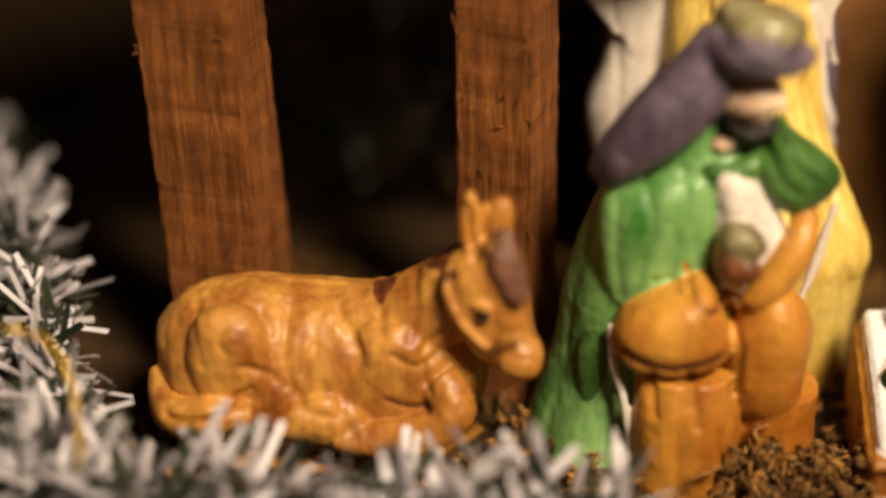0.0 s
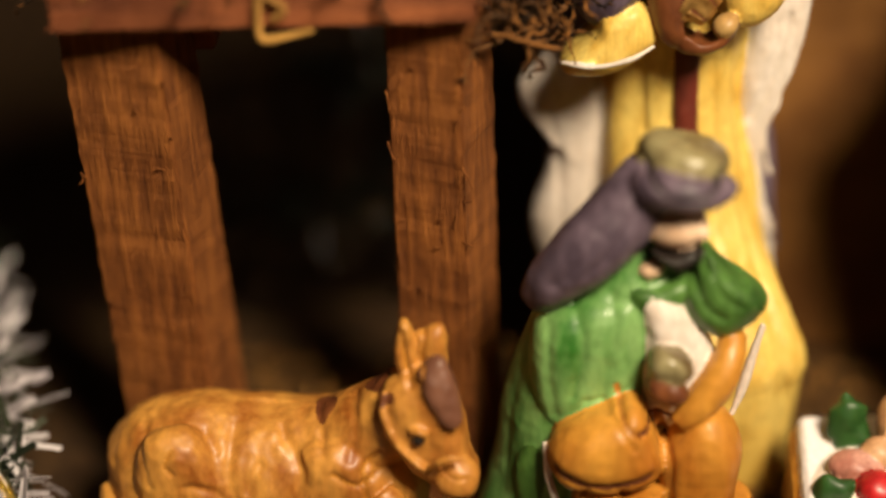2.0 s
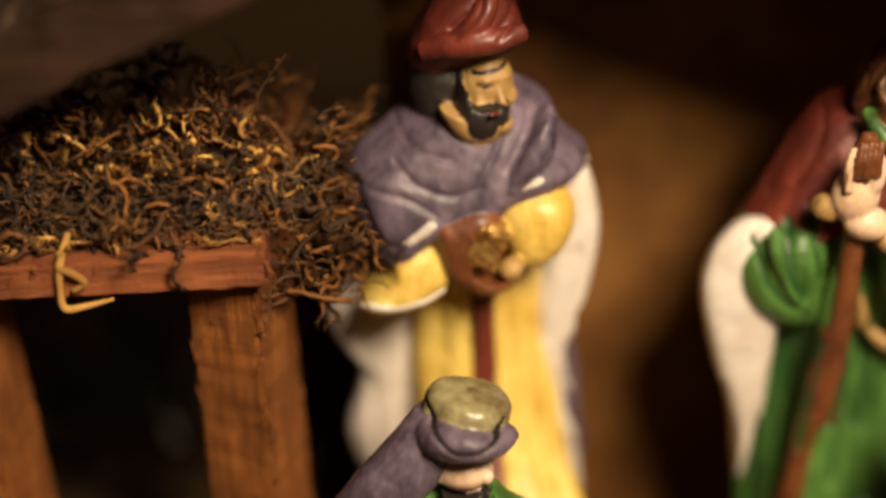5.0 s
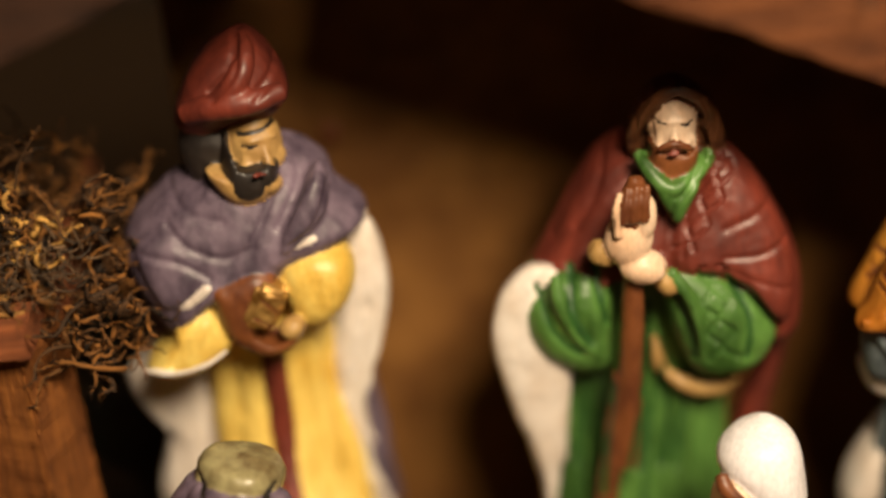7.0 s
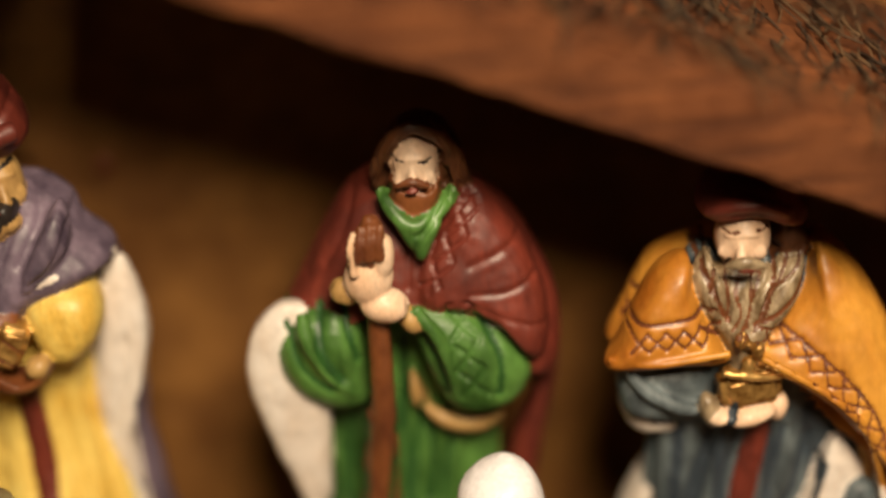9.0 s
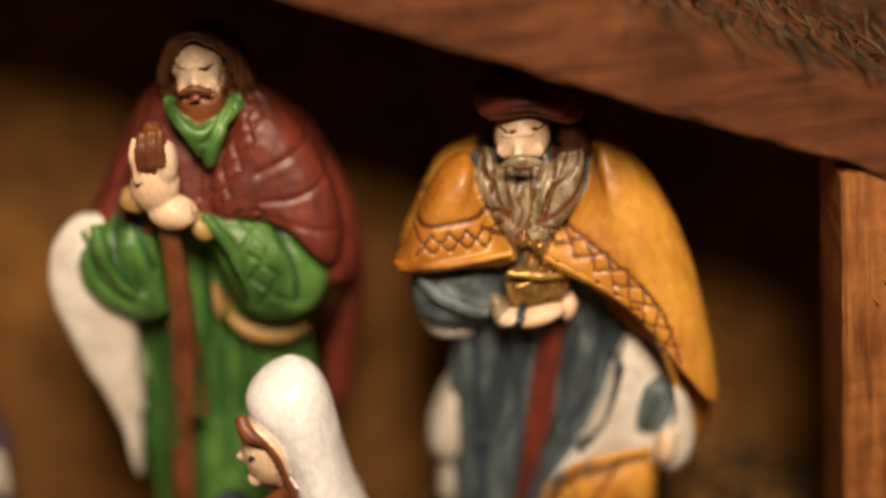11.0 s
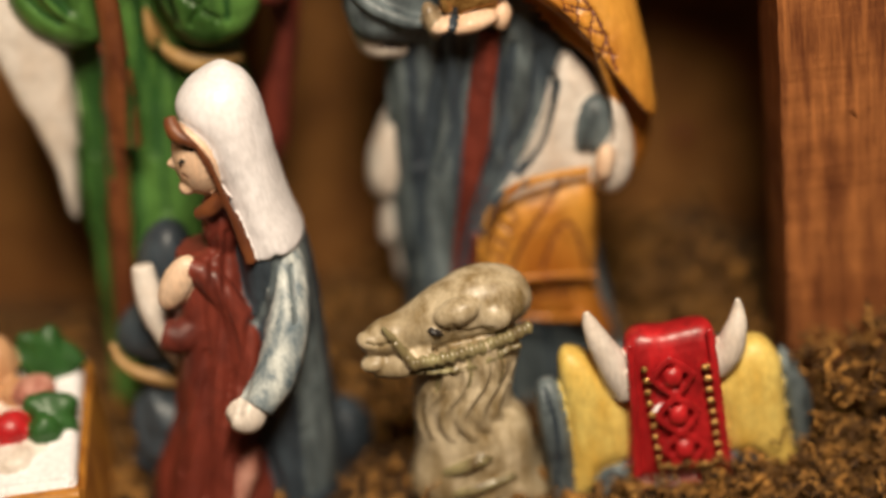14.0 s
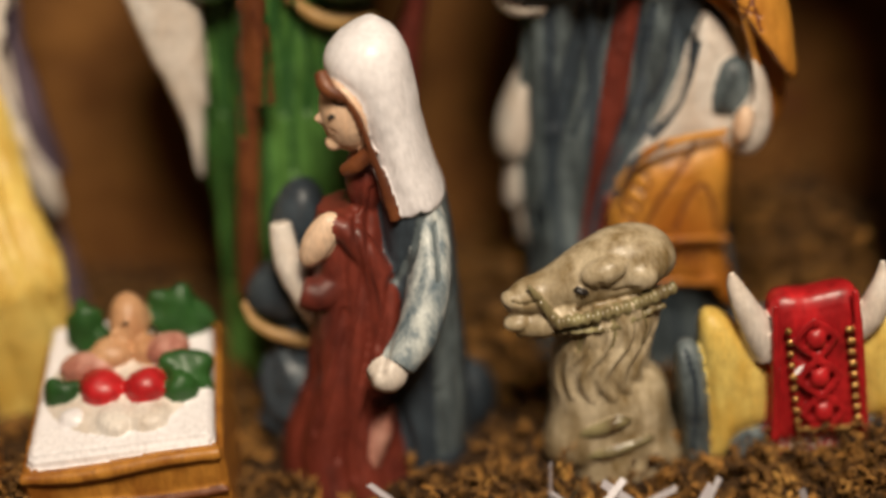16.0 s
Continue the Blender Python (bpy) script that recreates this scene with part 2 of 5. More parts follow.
def sculpt(name, bm, mats, base, label, relief=0.2, voxel=0.5, melt=3, carve=(), tint=(), weave=None):
    """One fired figure: the modelled masses are fused into a single skin and softened, and keep the paint of the mass beneath.
    carve: scratched lines (points (x, z), half width, depth, paint or None), from the front; tint: painted patches ((x, z) outline, paint, deepest y)."""
    bmesh.ops.recalc_face_normals(bm, faces=bm.faces)
    rough = bpy.data.meshes.new(name)
    bm.to_mesh(rough)
    bm.free()
    tree = BVHTree.FromPolygons([v.co for v in rough.vertices], [tuple(p.vertices) for p in rough.polygons])
    paints = [p.material_index for p in rough.polygons]
    mould = new("mould", rough)
    fuse = mould.modifiers.new("fuse", "REMESH")
    fuse.mode, fuse.voxel_size = "VOXEL", voxel
    soften = mould.modifiers.new("soften", "SMOOTH")
    soften.factor, soften.iterations = 0.5, melt
    graph = bpy.context.evaluated_depsgraph_get()
    me = bpy.data.meshes.new_from_object(mould.evaluated_get(graph))
    bpy.data.objects.remove(mould)
    bpy.data.meshes.remove(rough)
    me.name = name
    me.materials.clear()
    for m in mats:
        me.materials.append(m)
    count, faces = len(me.vertices), len(me.polygons)
    co, nor, mid, way = np.zeros(count * 3), np.zeros(count * 3), np.zeros(faces * 3), np.zeros(faces * 3)
    me.vertices.foreach_get("co", co)
    me.vertices.foreach_get("normal", nor)
    me.polygons.foreach_get("center", mid)
    me.polygons.foreach_get("normal", way)
    co, nor, mid, way = co.reshape(-1, 3), nor.reshape(-1, 3), mid.reshape(-1, 3), way.reshape(-1, 3)
    paint_of = np.array([paints[tree.find_nearest(Vector(c))[2]] for c in mid])
    lift = np.array([relief * (noise.noise(Vector(c) * 0.16) + 0.55 * noise.noise(Vector(c) * 0.45)) for c in co])
    for outline, mt, deepest in tint:
        inside = within(mid[:, [0, 2]], smooth_loop(outline, 6)) & (way[:, 1] < 0.7) & (mid[:, 1] < deepest)
        paint_of[inside] = mt
    for pts, wide, depth, mt in carve:
        line = smooth_keys(pts, 6)
        lift -= depth * np.exp(-((line_distance(co[:, [0, 2]], line) / wide) ** 2)) * (nor[:, 1] < 0.1)
        if mt is not None:
            paint_of[(line_distance(mid[:, [0, 2]], line) < wide * 0.75) & (way[:, 1] < 0.1)] = mt
    if weave:
        lift += np.array([weave(*c) for c in co]) * (nor[:, 1] < 0.2)
    me.polygons.foreach_set("material_index", paint_of.tolist())
    me.polygons.foreach_set("use_smooth", [True] * faces)
    base = Vector(base)
    me.vertices.foreach_set("co", ((co + nor * lift[:, None] - np.array(base)) * 0.001).ravel())
    me.update()
    ob = new(name, me)
    ob.location = base * 0.001
    return tagged(ob, label, "statue")


def line_distance(points, line):
    best = np.full(len(points), 1e9)
    for a, b in zip(line[:-1], line[1:]):
        d = b - a
        s = np.clip(((points - a) @ d) / max(d @ d, 1e-9), 0, 1)
        best = np.minimum(best, np.linalg.norm(points - a - s[:, None] * d, axis=1))
    return best


def within(points, ring):
    odd = np.zeros(len(points), bool)
    for a, b in zip(ring, np.roll(ring, -1, axis=0)):
        if a[1] != b[1]:
            odd ^= ((a[1] > points[:, 1]) != (b[1] > points[:, 1])) & (points[:, 0] < (b[0] - a[0]) * (points[:, 1] - a[1]) / (b[1] - a[1]) + a[0])
    return odd


def smooth_loop(outline, steps):
    k = np.array(outline, float)
    n, out = len(k), []
    for i in range(n):
        p0, p1, p2, p3 = k[i - 1], k[i], k[(i + 1) % n], k[(i + 2) % n]
        for s in np.arange(steps) / steps:
            out.append(0.5 * (2 * p1 + (p2 - p0) * s + (2 * p0 - 5 * p1 + 4 * p2 - p3) * s**2 + (3 * p1 - p0 - 3 * p2 + p3) * s**3))
    return np.array(out)


def puff(bm, outline, y, front, back, mat, full=0.6, lean=0.0, steps=5):
    """A modelled lobe: a rounded outline (x, z) seen from the front, swelling towards and away from the viewer round the depth y."""
    ring = smooth_loop(outline, steps)
    mid, rings = (ring.max(0) + ring.min(0)) / 2, []
    for a in np.radians(np.linspace(-86, 86, 15)):
        s = math.cos(a) ** full
        flat = mid + (ring - mid) * s
        rings.append([(x, y - (front if a > 0 else back) * math.sin(a) + lean * (z - mid[1]), z) for x, z in flat])
    skin_rings(bm, rings, mat)


def part(name, bm, mat, parent, label="", base=(0, 0, 0)):
    return finish(name, bm, [mat], base, parent, label)


def ground_z(x, y):
    """Height of the mossy ground, in millimetres."""
    s = min(max((x - 55) / 95, 0), 1)
    z = 9 - 12 * s * s * (3 - 2 * s)
    z -= max(0, 297 - y) * 0.75
    return z + 1.5 * noise.noise(Vector((x * 0.05, y * 0.05, 0))) + 0.6 * noise.noise(Vector((x * 0.2, y * 0.2, 3)))


# ---- the hut ----
hut = tagged(new("crib_hut"), "rustic reddish-brown wooden crib hut with a straw-covered gable roof", "hut")
hut.location = (0.12, 0.36, 0.0)


def timber(name, lo, hi, mat, label, seed, axis=2, turn=0.0, corner=(0, 0), lean=0.0, rough=0.45, splinters=0):
    """A rough-sawn timber: uneven faces, torn edges and a few lifted splinters."""
    bm = bmesh.new()
    block(bm, lo, hi, bevel=0.5)
    span = hi[axis] - lo[axis]
    long_edges = [e for e in bm.edges if abs(e.verts[0].co[axis] - e.verts[1].co[axis]) > span * 0.5]
    bmesh.ops.subdivide_edges(bm, edges=long_edges, cuts=int(span / 1.6), use_grid_fill=True)
    for v in bm.verts:
        q = v.co.copy()
        q[axis] *= 0.55
        v.co += Vector((noise.noise(q * 0.5 + Vector((seed, 0, 0))), noise.noise(q * 0.5 + Vector((0, seed, 7))), 0.4 * noise.noise(q + Vector((seed,) * 3)))) * rough
    rnd = random.Random(seed)
    for _ in range(splinters):
        p = Vector([rnd.uniform(lo[k], hi[k]) for k in range(3)])
        p.y = lo[1] - 0.1
        if rnd.random() < 0.6:
            p.x = hi[0] if rnd.random() < 0.7 else lo[0]
        out = Vector((rnd.uniform(-1, 1) * 0.8 + (0.5 if p.x == hi[0] else 0), -0.5, rnd.uniform(-1.6, 1.2)))
        keys = [(*(p - out * 0.8), 0.22), (*(p + out * 1.2), 0.2), (*(p + out * 2.2 + Vector((rnd.uniform(-1, 1), 0, rnd.uniform(-1, 1)))), 0.08)]
        tube(bm, keys, 0, 5, 2)
    m = pose(*corner, 0, 0, 0, -turn)
    for v in bm.verts:
        v.co = m @ v.co
        v.co.x -= lean * (v.co.z - 30)
    return part(name, bm, mat, hut, label, m @ Vector(((lo[0] + hi[0]) / 2, (lo[1] + hi[1]) / 2, lo[2])))


timber("post", (-21.8, 0, 2), (0, 18, 128), POSTWOOD, "rough reddish-brown sawn post", 3, turn=15, corner=(-40.8, 333.5), lean=0.042, splinters=12)
timber("post", (-16.4, 0, 2), (0, 18, 128), POSTWOOD, "splintered reddish-brown corner post", 11, turn=22, corner=(15.6, 332.3), splinters=34)
timber("post", (284, 322, -6), (309, 342, 128), REDWOOD, "rough reddish-brown post", 23, rough=0.25, splinters=14)
timber("beam", (-64, 327.5, 128.4), (19, 346, 136.2), BEAMWOOD, "reddish-brown beam, greyed on top", 31, axis=0, splinters=5)
timber("beam", (-60, 353, 114), (-36, 366, 128), BEAMWOOD, "short dark cross beam", 37, axis=0)
timber("beam", (19.5, 352, 124), (23, 408, 138), BEAMWOOD, "dark side rail", 41, axis=1)


def roof_side(x0, z0, x1, z1, thick, mat, seed):
    """A sloping roof of boards, from its lower edge line (x0, z0) to (x1, z1), with a straw cover."""
    a, length = math.atan2(z1 - z0, x1 - x0), math.hypot(x1 - x0, z1 - z0)
    m = pose(x0, 0, z0, 0, -math.degrees(a), 0)
    y = 321.0
    for k, w in enumerate((22, 24, 25, 25)):
        bm = bmesh.new()
        block(bm, (0, y, 0), (length, y + w - 0.8, thick + (k % 2) * 0.6), bevel=0.8)
        edges = [e for e in bm.edges if abs(e.verts[0].co.x - e.verts[1].co.x) > length * 0.5]
        bmesh.ops.subdivide_edges(bm, edges=edges, cuts=70, use_grid_fill=True)
        for v in bm.verts:
            q = Vector((v.co.x * 0.12 + seed, v.co.y * 0.4 + k, v.co.z * 0.6))
            v.co += Vector((0, 0.9 * noise.noise(q), 1.0 * noise.noise(q + Vector((0, 9, 0)))))
            v.co = m @ v.co
        part("roof_board", bm, mat, hut, base=(x0, y, z0))
        y += w
    rnd = random.Random(seed)
    verts, faces = [], []
    for _ in range(900):
        p = Vector((rnd.uniform(-2, length), 328 + rnd.uniform(0, 86), thick + 1 + rnd.random() ** 2 * 4))
        p.y = max(p.y, 333 + 14 * noise.noise(Vector((p.x * 0.04, 0, 0))))
        strand(verts, faces, rnd, m @ p, m.to_3x3() @ Vector((rnd.uniform(-0.5, 0.5), -1, rnd.uniform(-0.1, 0.15))), rnd.uniform(10, 24), rnd.uniform(0.25, 0.55), 0.12, 4)
    stuff("straw_cover", verts, faces, STRAW, parent=hut, label="dark brown straw covering")


def strand(verts, faces, rnd, at, way, length, radius, curl, n=7, sides=4, fuzz=0):
    """One fibre: a bent thin tube that starts at a point and wanders."""
    p, d = Vector(at), Vector(way).normalized()
    first, spikes = len(verts), []
    axis = Vector((rnd.uniform(-1, 1), rnd.uniform(-1, 1), rnd.uniform(-1, 1))).normalized()
    for i in range(n):
        s = d.orthogonal().normalized()
        t = d.cross(s)
        r = radius * (1 - 0.6 * i / (n - 1)) * rnd.uniform(0.75, 1.2)
        for k in range(sides):
            a = 2 * math.pi * k / sides
            verts.append(p + s * r * math.cos(a) + t * r * math.sin(a))
        for _ in range(fuzz):
            w = (s * rnd.uniform(-1, 1) + t * rnd.uniform(-1, 1) + d * rnd.uniform(0.2, 1.2)).normalized()
            q, k = p + d * rnd.uniform(0, length / n), w.orthogonal().normalized() * radius * 0.45
            spikes.append((q + k, q - k, q + w.cross(k), q + w * radius * rnd.uniform(1.8, 3.4)))
        p = p + d * (length / (n - 1))
        d = (Matrix.Rotation(curl * rnd.uniform(0.5, 1.8), 3, axis) @ d + Vector((rnd.uniform(-1, 1), rnd.uniform(-1, 1), rnd.uniform(-1, 1))) * curl * 0.35).normalized()
    for i in range(n - 1):
        for k in range(sides):
            a, b = first + i * sides + k, first + i * sides + (k + 1) % sides
            faces.append((a, b, b + sides, a + sides))
    faces.append(tuple(first + k for k in range(sides))[::-1])
    faces.append(tuple(first + (n - 1) * sides + k for k in range(sides)))
    for spike in spikes:
        e = len(verts)
        verts.extend(spike)
        faces.extend(((e, e + 1, e + 3), (e + 1, e + 2, e + 3), (e + 2, e, e + 3)))


def strip(verts, faces, rnd, at, way, length, width, thick=0.12):
    """One flat tinsel needle."""
    d = Vector(way).normalized()
    s = (d.cross(Vector((rnd.uniform(-1, 1), rnd.uniform(-1, 1), rnd.uniform(-1, 1))))).normalized()
    t, first, p = d.cross(s), len(verts), Vector(at)
    for e in (0, 1):
        c = p + d * length * e
        for a, b in ((-1, -1), (1, -1), (1, 1), (-1, 1)):
            verts.append(c + s * a * width / 2 + t * b * thick / 2)
    for q in ((3, 2, 1, 0), (4, 5, 6, 7), (0, 1, 5, 4), (1, 2, 6, 5), (2, 3, 7, 6), (3, 0, 4, 7)):
        faces.append(tuple(first + k for k in q))


def stuff(name, verts, faces, mat, parent=None, label="", category="", smooth=True):
    base = sum((Vector(v) for v in verts[:: max(1, len(verts) // 200)]), Vector()) / len(verts[:: max(1, len(verts) // 200)])
    base.z = min(v[2] for v in verts)
    me = bpy.data.meshes.new(name)
    me.from_pydata([(Vector(v) - base) * 0.001 for v in verts], [], faces)
    me.materials.append(mat)
    for p in me.polygons:
        p.use_smooth = smooth
    ob = new(name, me)
    ob.location = base * 0.001
    if parent:
        ob.parent = parent
        ob.location = base * 0.001 - parent.location
    return tagged(ob, label, category, "", "stuff")


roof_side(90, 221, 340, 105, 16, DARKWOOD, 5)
roof_side(-52, 162, 89, 221, 15, LEFTWOOD, 9)

# back wall of the hut: wide vertical panels
bm = bmesh.new()
block(bm, (44, 410, -8), (340, 418, 240), bevel=0)
back = part("back_panel", bm, PLY, hut, "warm brown plywood panel", (190, 414, -8))
for kx, kz, kr in ((269.7, 85, 2.2), (275.6, 28, 2.6), (80, 136, 2.6)):
    bm = bmesh.new()
    loft(bm, [(0, 0, 0, kr, kr * 1.3), (0.8, 0, 0, kr * 0.7, kr), (0.9, 0, 0, 0.1, 0.1)], 0, 20, 3)
    for v in bm.verts:
        v.co = Vector((kx + v.co.x, 410 - v.co.z, kz + v.co.y))
    knot = part("knot", bm, BROWN, back, "dark knot in the wood", (kx, 409.6, kz))
    knot.location = Vector((kx, 409.6, kz)) * 0.001 - hut.location - back.location

# ground: one sheet of dark peat under the moss, falling to the table in front, out to the room
bm = bmesh.new()
xs = [-1500, -600, -250] + list(np.arange(-130, 361, 5.0)) + [500, 900, 1500]
ys = [-900, -300, 100, 200] + list(np.arange(236, 431, 4.0)) + [480, 560, 700, 1000]
grid = [[bm.verts.new((x, y, ground_z(min(max(x, -130), 360), max(y, 262.0)) if 200 < y < 480 and -260 < x < 510 else -20.0)) for x in xs] for y in ys]
for i in range(len(ys) - 1):
    for j in range(len(xs) - 1):
        bm.faces.new((grid[i][j], grid[i][j + 1], grid[i + 1][j + 1], grid[i + 1][j])).smooth = True
finish("ground", bm, [SOIL], (0, 0, -20), label="dark peaty base under the crib", category="ground", kind="structure")

# the room around: cream walls, the north one near-black in place of deep shade
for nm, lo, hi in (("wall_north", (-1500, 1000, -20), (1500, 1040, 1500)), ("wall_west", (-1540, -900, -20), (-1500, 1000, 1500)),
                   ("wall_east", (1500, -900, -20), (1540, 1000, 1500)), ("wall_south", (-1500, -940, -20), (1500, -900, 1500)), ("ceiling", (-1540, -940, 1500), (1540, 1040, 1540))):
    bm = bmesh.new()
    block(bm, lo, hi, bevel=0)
    finish(nm, bm, [SHADEROOM if nm == "wall_north" else ROOM], lo, label=("dark" if nm == "wall_north" else "cream") + " painted room " + nm.split("_")[0], category=nm.split("_")[0], kind="structure")


# ---- figures ----
def fold(n, amp, fade=1.0, phase=0.0):
    return lambda u, v: 2.4 * amp * (1 - fade * v) * (abs(math.sin(math.radians(u) * n / 2 + phase + 0.9 * math.sin(v * 3 + phase) + 0.5 * math.sin(math.radians(u) * 3 + phase))) ** 0.6 - 0.62)


def face(bm, at, skin, toward, r):
    """A simple head facing a direction in degrees (0 is the camera, positive to the right): skull, nose, brow, cheeks."""
    x, y, z = at
    a = math.radians(toward)
    dx, dy = math.sin(a), -math.cos(a)
    sx, sy = math.cos(a), math.sin(a)
    blob(bm, at, r, skin, (0, 0, toward))
    tube(bm, [(x + dx * r[1] * 0.85, y + dy * r[1] * 0.85, z + r[2] * 0.25, 0.7), (x + dx * r[1] * 1.05, y + dy * r[1] * 1.05, z - r[2] * 0.12, 1.1), (x + dx * r[1] * 1.12, y + dy * r[1] * 1.12, z - r[2] * 0.3, 1.3)], skin, 10)
    blob(bm, (x + dx * r[1] * 0.82, y + dy * r[1] * 0.82, z + r[2] * 0.36), (r[0] * 0.62, 1.0, 0.7), skin, (0, 0, toward), 12)
    for s in (-1, 1):
        blob(bm, (x + dx * r[1] * 0.72 + sx * s * r[0] * 0.5, y + dy * r[1] * 0.72 + sy * s * r[0] * 0.5, z - r[2] * 0.22), (r[0] * 0.36, 1.2, r[2] * 0.26), skin, (0, 0, toward), 12)


def yellow_king():
    mats = [YELLOW, WHITE, PURPLE, TAN, BLACK, MAROON, GOLD, BROWN]
    bm = bmesh.new()
    loft(bm, [(5, 66, 347, 23, 11), (14, 66, 346, 22, 11), (33, 66, 344, 23, 11), (43, 67, 344, 23, 11), (56, 66, 351, 19, 11), (66, 65, 362, 17, 13), (90, 63, 371, 16.5, 12), (115, 63, 372, 15, 13), (132, 63, 374, 11, 10), (146, 63, 375, 6, 6)], 0, 96, 8, fold(11, 0.045, 0.6))
    # white cloak with its wavy edges, purple outside
    puff(bm, [(36.4, 105.6), (30.7, 99.8), (27.9, 95.3), (29.9, 88.9), (35.9, 87), (34.5, 75.9), (30.7, 63), (33, 51), (40.9, 41.9), (52.1, 54.1), (59.3, 66.7), (48, 70.2), (51.7, 92.3), (46.8, 101.9)], 374, 6, 6, 1)
    puff(bm, [(87.8, 133.2), (90.3, 128.1), (91.6, 118), (90.1, 107.8), (84.8, 97.5), (81.4, 88.5), (81.2, 72.6), (83.1, 57.8), (87.2, 44), (81.6, 46), (77.1, 72.9), (76.1, 95), (78.4, 111.4), (81.8, 127.2)], 369, 5, 8, 1)
    puff(bm, [(84, 90.4), (86.7, 77.5), (87.3, 62.8), (88.7, 50.9), (83.7, 52.9), (81.8, 69.7)], 376, 4, 4, 2)
    loft(bm, [(5, 60, 386, 24, 9), (60, 59, 382, 24, 9), (99, 60, 379, 27, 9), (116, 61, 379, 27, 9), (132, 63, 379, 22, 9), (142, 63, 378, 12, 8)], 2, 72, 6)
    # collar cape
    puff(bm, [(69, 154.5), (75.2, 153.5), (80.7, 149.2), (82.5, 144.3), (87.5, 139.9), (88.7, 136.4), (84.3, 133.2), (77.3, 131), (71.5, 128.5), (65.7, 124), (59.8, 122.1), (54.1, 122.4), (47.5, 118.9), (42.2, 116.3), (38.7, 121.6), (34.5, 131.1), (36.3, 139.4), (43.9, 146.2), (50.3, 150.2), (59.2, 155.1)], 366, 15, 10, 2, 0.55, 0.3)
    puff(bm, [(80, 152.1), (81.8, 147.3), (79.9, 141.4), (74.3, 136.2), (69.2, 133.7), (71.3, 141.8), (75.7, 148.3)], 357, 6, 6, 2, 0.6, 0.3)
    puff(bm, [(38.5, 137.5), (46, 141.1), (55.5, 135.1), (61.4, 128.6), (54, 129), (45.1, 123.9), (41, 127.7)], 355, 5, 6, 2, 0.6, 0.3)
    tube(bm, [(88.5, 364, 137, 0.8), (83.5, 358, 136.8, 1), (76.3, 353, 136.9, 1.1), (72, 352, 135.5, 0.6)], 1, 10)
    tube(bm, [(43.8, 352, 123, 0.7), (48.9, 350, 125.8, 1.1), (53.7, 349, 129.8, 0.7)], 1, 10)
    # sleeves, hands and casket
    puff(bm, [(68.4, 128.7), (71.6, 133.4), (77.9, 134.4), (83.8, 132), (85, 125.7), (82.1, 118.8), (75.7, 114.8), (70.1, 118)], 358, 9, 10, 0)
    puff(bm, [(36.7, 109.5), (43.4, 115.7), (45.6, 121.2), (53.8, 122.9), (57.2, 114.8), (53.9, 110), (46.7, 106), (37.8, 106.1)], 356, 8, 9, 0)
    tube(bm, [(36.6, 350, 110.5, 0.6), (43.1, 347, 110.4, 0.7), (50.6, 346, 112.4, 0.7), (55.7, 348, 114.5, 0.5)], 1, 10)
    tube(bm, [(64, 358.4, 113, 2.6), (64, 358, 85, 2.7), (64.6, 349, 66, 2.8), (65, 340, 55, 2.9), (66, 333, 40, 2.9), (66, 335, 10, 2.9)], 5, 14, 5, 0.5)
    block(bm, (-3.6, -4, -5.2), (3.6, 4, 5.2), 6, pose(*(65.1, 350, 124.2), 0, 28, 8), 1.2)
    puff(bm, [(53.9, 128.5), (57.7, 130.3), (63.9, 132), (68.1, 129.7), (63.7, 125.1), (61.6, 118.2), (62.6, 112.4), (58.3, 113.4), (55.4, 118.6)], 352, 5, 5, 7)
    puff(bm, [(59.6, 117.5), (64.5, 114.3), (69.5, 115.5), (73.3, 118.1), (71.4, 113.9), (65.7, 111.4), (60.7, 112.4)], 351, 4, 4, 7)
    blob(bm, (70.2, 349, 118.1), (3.0, 3, 2.4), 3, (0, -30, 0))
    # head and turban
    face(bm, (66.2, 364, 155.9), 3, 26, (6.2, 7, 8.6))
    puff(bm, [(50.2, 158.1), (54.5, 164.3), (61.1, 160.9), (60.1, 152.9), (59.2, 144.8), (64.9, 142.5), (59.6, 140.9), (54.3, 145.4), (50.6, 151.3)], 366, 6, 8, 4)
    puff(bm, [(60.8, 160.7), (61.6, 154.7), (65.7, 153.8), (69.4, 154.5), (71.3, 152.9), (70.2, 148.4), (66.6, 146), (61.8, 146.2), (59.2, 150.3)], 359, 6, 5, 4, 0.6, 0.2)
    puff(bm, [(55.9, 154.1), (58.4, 148.7), (62.6, 145.5), (68.1, 146), (71.9, 149.6), (66.8, 151.8), (59.9, 153.2)], 357, 4, 4, 3)
    blob(bm, (67.8, 351.5, 153.9), (1.9, 1.0, 0.7), 5, (0, 8, 26), 12)
    puff(bm, [(49.7, 161.2), (52.1, 168.9), (57.2, 176.1), (64, 180.2), (68.1, 180.3), (71.6, 176.5), (74.4, 170.4), (74.8, 165.7), (72.2, 162.1), (64.4, 160.7), (55.4, 158.6)], 368, 10, 10, 5, 0.55)
    tube(bm, [(53.2, 360, 165.6, 2.3), (60.5, 356, 168.2, 3), (67.9, 355, 169.1, 2.7), (74.6, 358, 169.6, 2.1)], 5, 16)
    tube(bm, [(66.6, 366, 180, 1.2), (67.5, 359, 177.5, 2.3), (64.9, 356, 172.8, 2.7), (59.1, 357, 167.9, 2.1)], 5, 14)
    line = lambda pts, w=0.8, d=0.6, mt=None: (pts, w, d, mt)
